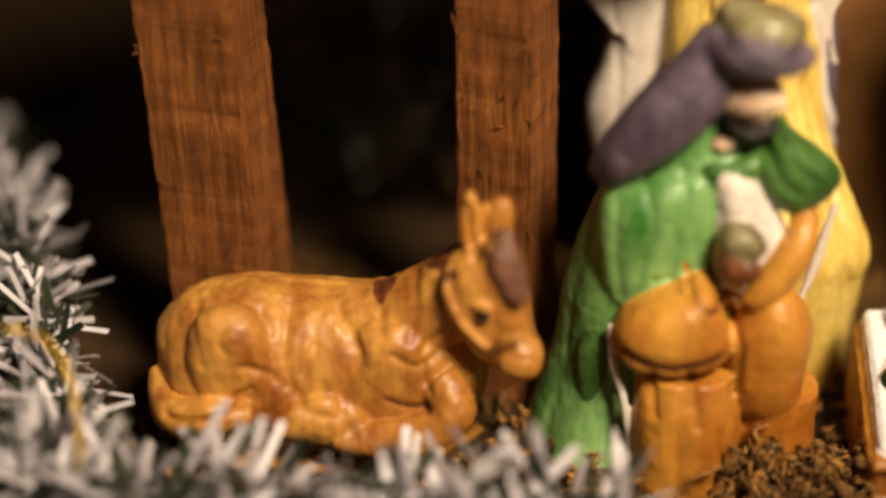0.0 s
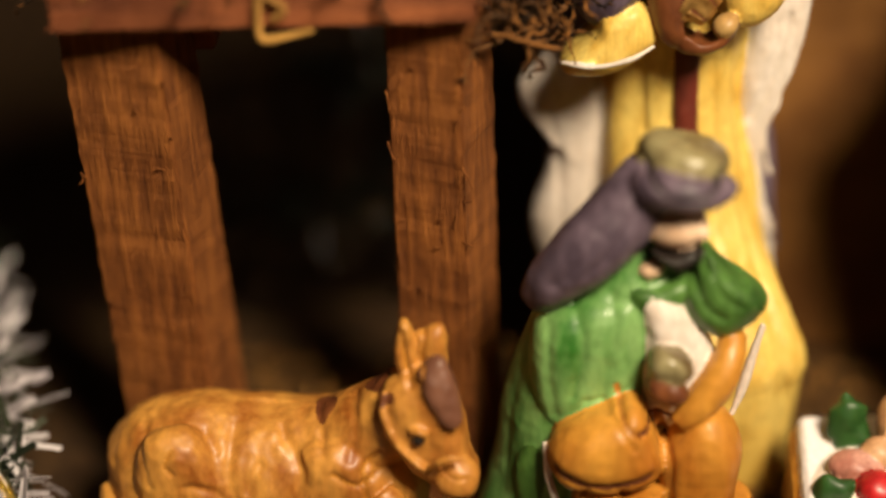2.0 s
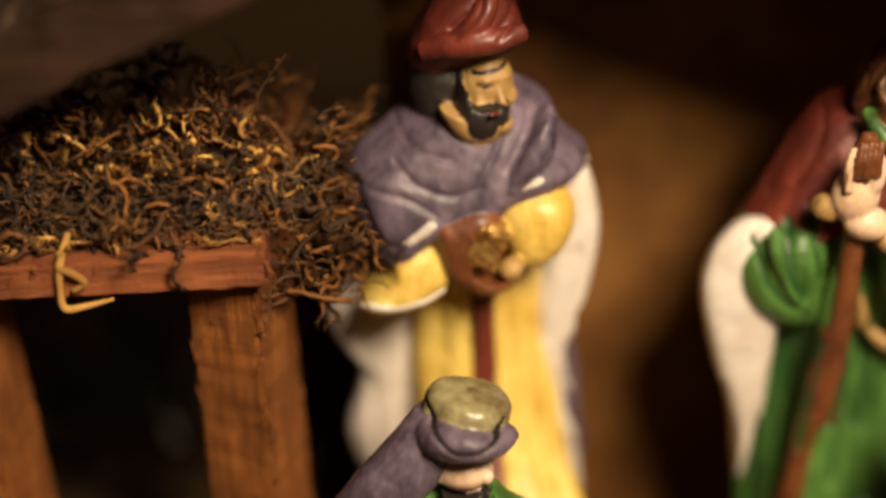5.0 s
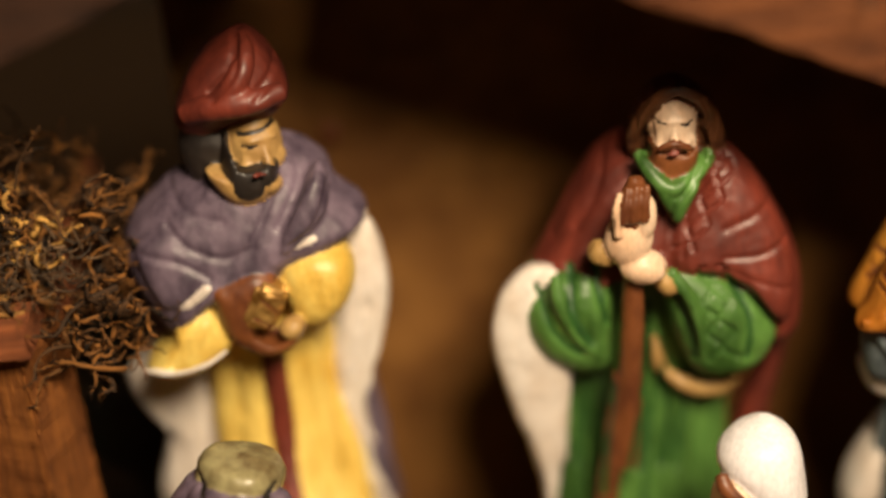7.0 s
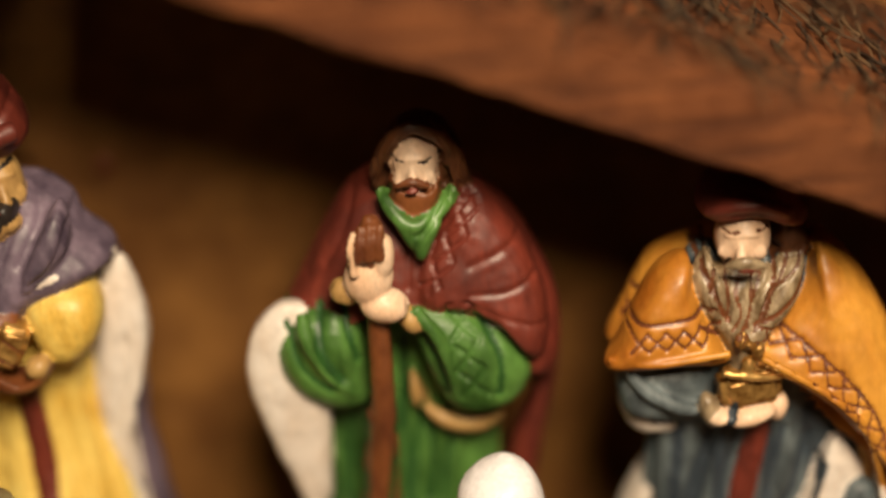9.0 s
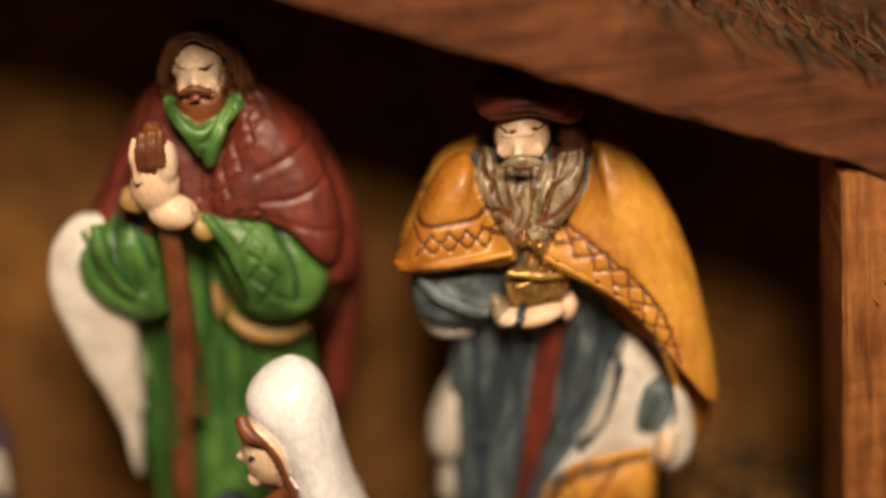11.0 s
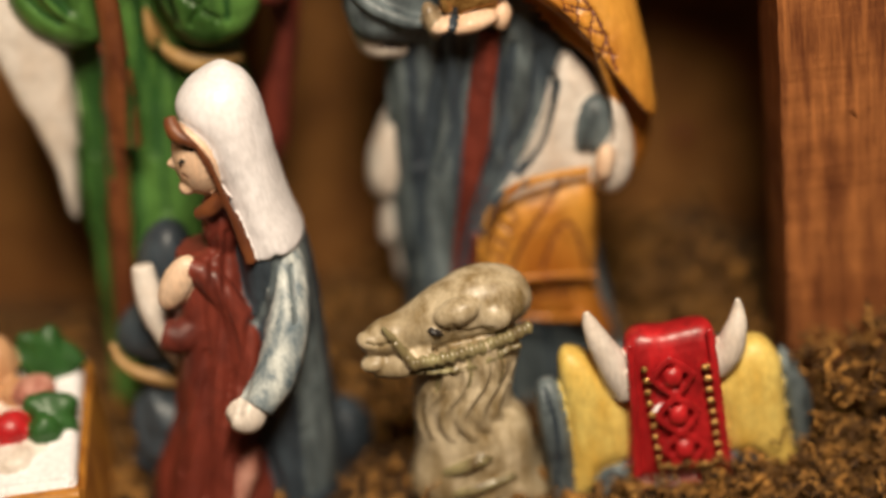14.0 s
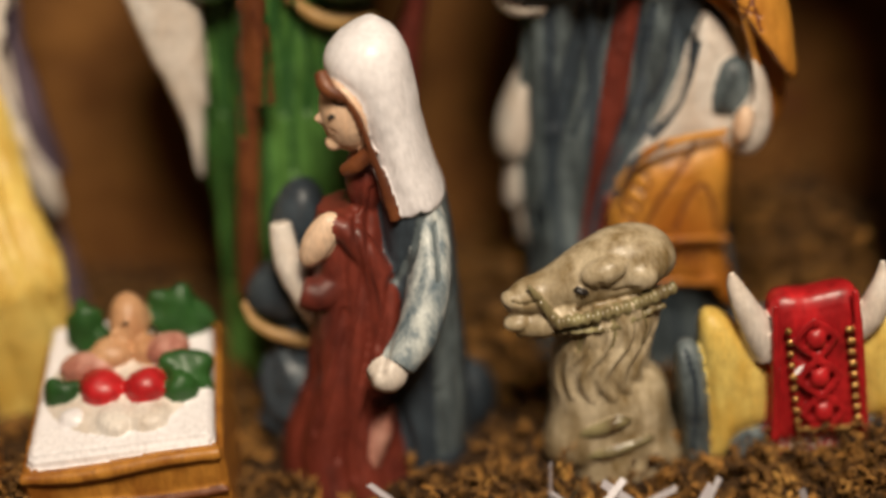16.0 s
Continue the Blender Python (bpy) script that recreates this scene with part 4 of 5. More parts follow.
    # train over the knee
    puff(bm, [(215.8, 33.8), (217.5, 44), (222.8, 52.7), (231.6, 55.7), (244.5, 56.1), (244, 41.3), (242.8, 26.5), (245.5, 12.8), (243.3, 10.8), (239.9, 17.6), (227.9, 19.6), (221.8, 25.2)], 341, 8, 9, 11, 0.45)
    tube(bm, [(216.2, 334, 38.6, 0.8), (217.9, 333, 47.6, 1), (222.9, 332, 56, 1.1), (231.1, 332, 59.2, 1.1), (243.3, 334, 58.9, 1)], 11, 10)
    tube(bm, [(220.8, 331, 35.3, 0.9), (229.8, 330, 35.7, 0.9), (242.1, 332, 33.2, 0.9)], 11, 8)
    tube(bm, [(221.7, 332, 25.3, 0.9), (230.7, 331, 24.1, 1), (239.9, 333, 21.4, 0.9)], 11, 8)
    tube(bm, [(225, 341.5, 92, 2.6), (221, 341, 75, 2.8), (216, 340.4, 50, 3.2), (210, 339.4, 22, 3.3)], 5, 16, 5, 0.4)
    # sleeves, hands, casket
    puff(bm, [(194.7, 104.8), (201.6, 108), (213.9, 106.2), (215.5, 97.5), (213.6, 92), (207.1, 90.8), (197.2, 93), (194.4, 98.4)], 346, 7, 9, 0, 0.75)
    tube(bm, [(196.4, 341, 107.1, 1.2), (200.6, 339, 102, 1.7), (207.5, 338, 98, 1.7), (213, 339, 96.7, 1)], 0, 10)
    puff(bm, [(195.1, 95.5), (202.1, 90.1), (209.1, 89.3), (206.8, 86.4), (199.1, 86.8), (195.7, 90.3)], 350, 6, 6, 2)
    puff(bm, [(229.6, 98.7), (238, 93.2), (246.1, 81.8), (249.2, 69.4), (243.8, 67.1), (239.1, 73.9), (232.1, 83.9), (229.5, 90.1)], 348, 5, 8, 9)
    block(bm, (-6.6, -4, -4.6), (6.6, 4, 4.6), 6, pose(*(221.4, 337, 103.5), 0, -6, 6), 1.6)
    tube(bm, [(215.2, 332.6, 109.4, 0.7), (221.1, 332, 108.2, 1), (227.9, 333, 106.7, 0.7)], 6, 8)
    blob(bm, (219.6, 335, 97.2), (7.4, 4, 2.4), 3, (0, -4, 0))
    blob(bm, (213, 337, 97.8), (2.2, 3, 4.6), 4, (0, -12, 0))
    blob(bm, (227.8, 338, 96.5), (2.2, 3, 3.4), 3, (0, 12, 0))
    # head
    face(bm, (222.1, 345, 135.2), 3, -12, (6.0, 6.4, 7.4))
    puff(bm, [(214, 133), (216.1, 130.1), (221.1, 130.1), (227.6, 129.2), (230.5, 130.7), (233.8, 130.9), (235, 127.5), (232.9, 121.2), (227.4, 114.5), (224.5, 110.2), (221.4, 103.7), (218.4, 104.1), (217, 111.9), (213.3, 119.3), (211.1, 126.9)], 342, 6, 7, 4, 0.6, 0.2)
    tube(bm, [(216.8, 336, 132.7, 0.8), (220.8, 334.6, 134.4, 1.2), (225, 335, 132.6, 0.8)], 4, 10)
    blob(bm, (221.3, 334.4, 132.5), (2.2, 0.8, 0.6), 5, (0, 0, 0), 10)
    puff(bm, [(230.6, 139.7), (235.1, 136.5), (236.9, 129.7), (234.1, 124.8), (229.2, 125.4), (228.7, 133.5)], 350, 7, 8, 10)
    for p in ((219.6, 333, 116.7), (222.6, 332, 114.7), (220.8, 333, 110.7)):
        blob(bm, p, (1.6, 1.6, 2.2), 6, (0, 0, 0), 12)
    puff(bm, [(213.9, 140.8), (213, 145), (216.9, 148.9), (224.7, 150), (232.1, 147.2), (235.9, 141.2), (234.7, 137.1), (229.5, 139.1), (222.6, 141.4)], 347, 9, 9, 5, 0.55)
    tube(bm, [(213.9, 341, 143.3, 1.2), (218.9, 338, 145.4, 1.5), (224.7, 337, 145.5, 1.5), (230.4, 339, 142.4, 1.4)], 5, 12)
    line = lambda pts, w=0.6, d=0.5, mt=7: (pts, w, d, mt)
    left0, left1 = (196.6, 336, 116.7), (215.5, 334, 116.8)
    carve = [line([(217.6, 138.7), (218.8, 138.3), (220.3, 138.6)], 0.35, 0.3), line([(224.3, 138.6), (225.7, 138), (227.5, 138.4)], 0.35, 0.3), line([(196.1, 120.3), (204.1, 120.5), (214.7, 121.1)]), line([(222.7, 118), (231.3, 113.7), (240.8, 104.9), (247.4, 95.6), (250.4, 83.9)], 0.5, 0.4),
             line([(211.6, 134.7), (214.2, 126.7), (217.1, 119)], 0.8), line([(236.9, 133.1), (233.4, 124.6), (228.3, 120.1), (223.4, 118.4)], 0.8),
             # navy in the carved robe folds deepens their shade by colour
             line([(214, 88.1), (211.2, 73.8), (205, 53.2), (200.2, 34.4)], 1.3, 1.0, 9), line([(219.7, 88.7), (215, 73.2), (209.6, 58.8)], 0.8, 0.6, 9), line([(229.7, 87.2), (224.8, 68.8), (214.7, 45.4), (211.4, 32.6)], 1.3, 1.0, 9),
             line([(235.1, 85), (231.4, 70.8), (222.4, 56.9), (216.7, 45.1)], 1.2, 0.9, 9), line([(238.4, 78.7), (233.6, 65.9), (227, 57.7)], 0.8, 0.6, 9), line([(217.8, 100.7), (211.6, 81.8), (205.9, 61.8)], 1.2, 0.9, 9),
             line([(223, 37.1), (226.9, 43.8), (232.1, 50.3), (237.1, 56.6)], 0.6, 0.4), line([(230, 36), (234, 44.2), (237.5, 46.5), (239.5, 40.4), (240.3, 34.3)], 0.6, 0.4)]
    for k in range(5):
        s = k / 5
        p, q = [Vector(left0[::2]).lerp(Vector(left1[::2]), e) for e in (s, s + 0.2)]
        carve += [line([p + Vector((0, 1.9)), q - Vector((0, 1.9))], 0.42, 0.4), line([p - Vector((0, 1.9)), q + Vector((0, 1.9))], 0.42, 0.4)]
    band = smooth_keys([(224.2, 115.2), (231.6, 111), (239.4, 104), (244.9, 95.8), (248.5, 86.2)], 2)
    for a, b in zip(band[:-1], band[1:]):
        along = (b - a) / np.linalg.norm(b - a)
        up = np.array((-along[1], along[0])) * 2.2
        carve += [line([a + up, b - up], 0.4, 0.35), line([a - up, b + up], 0.4, 0.35)]
    for k in range(7):
        x, z = 219.3 + k * 2.4, (231.3, 332, 29)[2]
        carve += [line([(x, z - 2.6), (x + 1.2, z + 2.6), (x + 2.4, z - 2.6)], 0.4, 0.35)]
    for k in range(4):
        (x0, z0), (x1, z1) = [(219, 38.7), (224.7, 52.3)]
        x, z = x0 + (x1 - x0) * k / 4, z0 + (z1 - z0) * k / 4
        carve += [line([(x - 2.2, z), (x, z + 2.4), (x + 2.2, z), (x, z - 2.4), (x - 2.2, z)], 0.4, 0.35)]
    rnd = random.Random(8)
    for k in range(26):
        (x0, z0), (x1, z1) = [(213.2, 132.3), (234.9, 132.5)]
        s = k / 25
        a = Vector((x0 + (x1 - x0) * s, z0 + (z1 - z0) * s - rnd.uniform(0, 3)))
        b = Vector((219.9, 335, 112.3)[::2]) + Vector(((s - 0.5) * 12, 8 * abs(s - 0.5) * 2 + rnd.uniform(0, 5)))
        carve.append(line([a, a.lerp(b, 0.35) + Vector((rnd.uniform(-1.2, 1.2), 0)), a.lerp(b, 0.7) + Vector((rnd.uniform(-1.2, 1.2), 0)), b], 0.45, 0.5, 10 if k % 3 == 0 else None))
    return sculpt("king_statue", bm, mats, (223, 352, -2), "glazed standing grey-bearded king statue in a patterned orange cape", 0.2, 0.45, 3, carve)


def veiled_woman():
    mats = [NAVY, PURE, MAROON, SKIN, BROWN, ICE, ROSE, WHITE, TAN, BLACK, SLATE]
    bm = bmesh.new()
    loft(bm, [(-6, 166.5, 322, 12, 15), (5, 167.5, 322, 11.3, 14), (16, 168.5, 322, 10.6, 13), (30, 169.5, 322, 9.8, 13), (46, 170.8, 322, 9, 12.5), (58, 171.4, 322, 8, 12), (66, 171, 322, 6.5, 10)], 0, 96, 8, fold(8, 0.05, 0.6, 1.0), lambda u, v, c: 10 if 15 < u < 70 and v > 0.1 else 0)
    loft(bm, [(-7, 151, 314, 15, 14), (6, 150, 315, 13, 12), (20, 153, 316, 9.5, 11), (38, 156, 317, 8.5, 9), (52, 157, 318, 8, 8), (62, 158, 318, 6, 6)], 2, 84, 8, fold(7, 0.1, 0.4))
    blob(bm, (147, 307.6, 10), (2.6, 3, 11), 6, (0, 18, 0))
    blob(bm, (157, 306, 7), (2.4, 3, 11), 6, (0, 26, 0))
    loft(bm, [(60.5, 172, 321.5, 7, 12.2), (62, 172, 321.5, 7.2, 12.4), (69, 170.8, 321.5, 6.9, 11.8), (78, 169.6, 321.5, 6.9, 11), (86, 168, 321, 8, 10.5), (93, 166.4, 321, 8.9, 10), (98, 167, 321, 6.3, 7.5), (101, 168, 322, 1.5, 2)], 1, 72, 8, fold(3, 0.02))
    blob(bm, (161.2, 317, 83.4), (6, 6.8, 9), 3)
    blob(bm, (155.6, 315.4, 82.8), (1.5, 1.0, 1.2), 3, (0, 30, 0), 12)
    blob(bm, (157.6, 315, 77.4), (2.0, 2.2, 1.8), 3, (0, 0, 0), 12)
    blob(bm, (158, 311.2, 84.8), (1.5, 0.5, 0.4), 9, (0, -10, 20), 10)
    tube(bm, [(157, 313.5, 94, 1.4), (158, 311.4, 91, 1.8), (161.4, 310.0, 88.5, 0.8), (163.6, 310.2, 83, 0.7), (165, 310.4, 76, 0.8), (166.6, 310.4, 68, 1.0), (168, 310.2, 60, 1.3)], 4, 12)
    tube(bm, [(165, 311.4, 76, 1.4), (161.5, 312, 73, 2.0), (158.5, 313.4, 71.4, 1.4)], 4, 12)
    blob(bm, (162, 316.6, 67), (3.6, 4.2, 8), 2)
    tube(bm, [(173.4, 317, 60, 4.4), (174.2, 312.5, 53, 4.7), (173, 307, 45, 4.7), (169.5, 302, 37, 4.5), (164.5, 298.5, 32, 4)], 5, 28)
    blob(bm, (162, 297.5, 30.5), (4.4, 3.6, 4.2), 7, (0, 30, 0))
    blob(bm, (151.5, 311.5, 57), (3.4, 3.2, 7), 3, (0, 35, 0))
    tube(bm, [(146, 312, 45, 3.4), (150, 312, 44, 4.2), (157, 315, 47, 4.5)], 2, 16)
    tube(bm, [(153, 312, 60, 2), (158, 311, 58, 3), (163, 311, 44, 3.4), (161, 308, 26, 4)], 2, 14)
    tube(bm, [(143, 322, 57, 2.4), (143.5, 320, 48, 3.2), (147, 319, 38, 3.4), (151, 318, 28, 2.4)], 7, 14)
    tube(bm, [(147.5, 315.5, 44, 0.6), (149, 314.6, 41, 1.6), (151, 314.6, 39, 0.8)], 0, 10)
    blob(bm, (146, 333, 52), (6, 7, 10), 0, (0, 20, 0))
    blob(bm, (143, 331, 36), (11.5, 8, 8), 0, (0, -12, 0))
    tube(bm, [(131.5, 325, 37, 0.8), (134, 322.8, 32, 1.4), (141, 321.5, 28, 1.6), (150, 320, 26, 1.6), (151, 318, 20, 1.2)], 8, 12)
    blob(bm, (143, 327, 10), (12, 9, 19), 0, (0, 8, 0), 24, 0.2)
    blob(bm, (178, 330, 2), (8, 8, 9), 0)
    line = lambda pts, w=0.8, d=0.7, mt=None: (pts, w, d, mt)
    carve = [line([(162.3, 70.3), (159.5, 58.8), (158.8, 45.3), (151.6, 29.4), (144.2, 12.9)]), line([(164, 66.1), (160.9, 50.5), (161, 39.4), (154, 20.3), (148.2, 6.2)]), line([(154.4, 40.4), (149.2, 29.8), (142.7, 19.1)], 1.0), line([(160.5, 22.2), (154.4, 14.3), (151.5, 2.6)], 1.0), line([(165.5, 45.9), (162.7, 38), (160.7, 32.6)], 1.2, 1.0, None),
             line([(162.1, 14.7), (164.6, 5.2), (164.5, -5.6)], 1.2, 0.9), line([(172.3, 16.1), (173, 0.8)], 1.0, 0.7), line([(173.5, 60.6), (170.7, 52.9), (166.7, 45.2)], 0.9, 0.6, 10), line([(176.1, 57.5), (175.5, 48)], 0.9, 0.5, 10), line([(158.8, 87.8), (160.1, 87.1), (161.5, 87.7)], 0.35, 0.25, 9), line([(157.2, 81.7), (158.3, 81.1)], 0.3, 0.2, 6)]
    return sculpt("veiled_woman_statue", bm, mats, (160, 320, -6), "glazed kneeling woman statue, white veil, blue cloak, maroon dress", 0.15, 0.45, 3, carve)


def camel_statue():
    mats = [STONE, YELLOW, NAVY, RED, WHITE, GOLD, OLIVE, BLACK, PURE, OCHRE, SLATE]
    bm = bmesh.new()
    wool = lambda u, v: 0.05 * math.sin(math.radians(u) * 15 + 3 * math.sin(v * 14)) * (1 if v > 0.45 else 0.3)
    loft(bm, [(-9, 211, 310, 16, 15), (0, 210, 310, 14.5, 14), (10, 209, 309, 12.5, 12), (20, 208, 307, 10.5, 11), (27, 209, 306, 10.5, 10), (34, 211, 305, 10.5, 9), (40, 212, 305, 9, 8)], 0, 96, 8, wool)
    puff(bm, [(197.7, 13.6), (202, 22.6), (208.4, 23.8), (215.6, 21.8), (221.8, 16.3), (222.4, 3.3), (222.7, -6.4), (195.1, -1.7)], 305, 9, 8, 0)
    # head with its halter
    tube(bm, [(189.5, 302, 39.5, 2.0), (192.5, 302, 42, 3.8), (198, 303, 42.6, 4.6), (206, 304, 44.4, 6.6), (214, 305, 46.4, 7.6), (220, 306, 45.6, 6.8), (224, 307, 43, 3.2)], 0, 28)
    tube(bm, [(190.5, 301.5, 36, 2.6), (196, 301, 36, 3.4), (203, 302, 38, 4.5)], 0, 16)
    blob(bm, (209.5, 298.4, 48), (5.2, 3.2, 3.0), 0, (0, -14, 0))
    blob(bm, (217, 299, 45.4), (4, 2.4, 3.2), 0, (0, 10, 0))
    blob(bm, (204.4, 297.4, 44.4), (1.6, 1.0, 0.7), 7, (0, 30, 0), 12)
    blob(bm, (190.5, 300.6, 42.6), (3, 2.6, 2.2), 0, (0, 25, 0), 16)
    blob(bm, (190.6, 300.4, 37.4), (3, 2.6, 1.9), 0, (0, -10, 0), 16)
    tube(bm, [(193.5, 298.4, 47, 0.6), (196.5, 298.0, 41.5, 0.9), (198.5, 297.6, 37.5, 1.2)], 6, 10)
    for k in range(13):
        s = k / 12
        blob(bm, (199 + 25 * s, 296.2 + 4.5 * s * s, 38.2 + 2.4 * s * s), (1.15, 1.5, 1.7), 6, (0, 0, 0), 10)
    tube(bm, [(198, 297.8, 35.2, 0.6), (210, 296.6, 35.2, 0.7), (222, 299.4, 37.4, 0.6)], 6, 10)
    tube(bm, [(197.4, 302, 7.4, 1), (203.7, 297, 9.6, 1.5), (210.1, 296, 11.8, 1.5), (214.7, 300, 11.2, 1)], 6, 12)
    tube(bm, [(197.3, 301, 2.3, 1), (206.7, 296, 4.1, 1.2), (217, 297, 6.2, 1.1)], 6, 12)
    # body under the blankets
    loft(bm, [(-12, 254, 316, 32, 18), (0, 255, 316, 31, 17), (10, 254.5, 316, 28, 14), (17, 253, 316, 22, 11), (21, 252, 316, 12, 6)], 10, 96, 8)
    puff(bm, [(229.6, 30.3), (234.8, 31.2), (239.8, 25), (243.7, 16.3), (243.5, 4.2), (236.5, 1.1), (233.2, -3.3), (232.1, -6.5), (228.7, -5.9), (229.6, 9.6)], 303, 5, 9, 1, 0.5)
    puff(bm, [(262.6, 22), (268.8, 27.9), (273.7, 28.5), (277, 23.9), (277.9, 13.6), (278.8, 2.9), (280.3, -5.4), (276.8, -6.3), (271.3, -0.4), (264.5, 2.2), (263.1, 13)], 303, 5, 9, 1, 0.5)
    puff(bm, [(223.9, 23.9), (228.3, 25.6), (229.9, 17), (230.3, 7.2), (229.9, -5.4), (225.4, -4.6), (224.1, 8.2)], 302, 4.5, 6, 10, 0.5)
    puff(bm, [(277.9, 22.7), (281.3, 19.9), (284.5, 10.5), (283.7, -0.7), (280.8, -4.1), (279.3, 5.3)], 306, 4, 6, 10, 0.5)
    puff(bm, [(234.3, 0.3), (238.3, 3.2), (243, 1.4), (243.1, -6.9), (234.1, -5.4)], 301, 3, 6, 10, 0.5)
    puff(bm, [(264.2, 1.4), (269.9, 1.3), (275.4, -2.7), (276.9, -6.6), (272, -8.5), (264.4, -7.6)], 302, 3, 6, 10, 0.5)
    # red cloth with gold beading and pressed lozenges
    puff(bm, [(244.1, 34.6), (252.9, 35.7), (262.1, 35.9), (263, 26.7), (263.7, 11.9), (264.5, -2.1), (253.5, -2.2), (242.9, -0.9), (243.7, 16.8)], 300, 4, 9, 3, 0.35)
    puff(bm, [(243.2, -0), (253.6, -1.5), (264.3, -1.5), (264.3, -5.8), (253.9, -5.9), (243.8, -5.7)], 300, 3, 6, 3, 0.4)
    for p0, p1, n in (((246.9, 294.6, 29.9), (248.4, 294.6, 6.8), 9), ((259.8, 294.6, 28.5), (261.5, 294.6, 5.6), 9), ((248.8, 294.6, 4.6), (260.2, 294.6, 3.6), 7)):
        for k in range(n):
            blob(bm, Vector(p0).lerp(Vector(p1), k / (n - 1)), (0.95, 0.7, 0.95), 5, (0, 0, 0), 8)
    for side in ([(244.4, 295.4, 36.2, 0.8), (244.1, 294.6, 21.1, 1), (243.5, 295.2, 2.2, 0.9)], [(261.3, 295.4, 37.6, 0.8), (262.3, 294.6, 20.9, 1), (263.4, 295.2, 1.1, 0.9)]):
        tube(bm, side, 3, 8)
    for x, y, z in ((252.7, 294.4, 27.2), (253.3, 294.2, 17.6), (254.2, 294.4, 8.5)):
        blob(bm, (x, y, z), (2.2, 1.5, 2.4), 3, (0, 0, 0), 14)
        for s in (-1, 1):
            for d in (4.0, 5.2):
                tube(bm, [(x - 0.4, y, z + d, 0.4), (x + s * d * 0.95, y + 0.2, z, 0.45), (x + 0.4, y, z - d, 0.4)], 3, 8, 2)
    blob(bm, (249.2, 294.8, 18.9), (1.5, 0.5, 2.2), 8, (0, 20, 0), 10)
    # horns of the saddle
    tube(bm, [(243.5, 300, 22, 3.6), (241.2, 299, 28.8, 3.6), (238.4, 299, 35.7, 2.6), (236.8, 300, 40.2, 1.7), (236.3, 300, 42.8, 0.6)], 4, 18)
    tube(bm, [(262.4, 300, 24.7, 3.2), (265.6, 299, 29.1, 3.4), (267.5, 299, 34.4, 2.4), (268.4, 300, 38.2, 1.4), (268.3, 300, 41, 0.6)], 4, 18)
    blob(bm, (226, 300, -9), (15, 7, 5), 0, (0, 0, 0), 24, 0.2)
    blob(bm, (286, 298, -8), (8, 5, 4), 4)
    line = lambda pts, w=0.6, d=0.5, mt=None: (pts, w, d, mt)
    carve = [line([(225.8, 24.8), (227.3, 15.7), (225.8, -0.7)], 0.7, 0.5, 2), line([(234.3, -3.7), (238.5, 1.8), (241.4, -4.9)], 0.6, 0.5, 2), line([(265.2, -4.3), (269.2, 1.2), (274, -5)], 0.6, 0.5, 2),
             line([(190, 43.6), (192.8, 42.6), (195.9, 43.4)], 0.35, 0.4, 6), line([(208.2, 46.6), (210.8, 43.4), (216.1, 43.5)], 0.6, 0.4)]
    for k in range(9):
        carve.append(line([(201.2, 38), (200.5, 31.1)] if k == 0 else [(x + k * 2.3, z - (k - 4) ** 2 * 0.06) for x, z in [(201.2, 38), (201.6, 34), (200.4, 30.2)]], 0.5, 0.45, 6 if k % 3 == 1 else None))
    for k in range(12):
        (x0, z0), (x1, z1) = [(244, -0.5), (263.2, -1.3)]
        s = k / 11
        carve.append(line([(x0 + (x1 - x0) * s, z0 + (z1 - z0) * s + 1.4), (x0 + (x1 - x0) * s, z0 + (z1 - z0) * s - 2)], 0.45, 0.6, 4))
    return sculpt("camel_statue", bm, mats, (245, 312, -12), "glazed resting camel statue, yellow blanket and red saddle cloth", 0.15, 0.42, 2, carve)


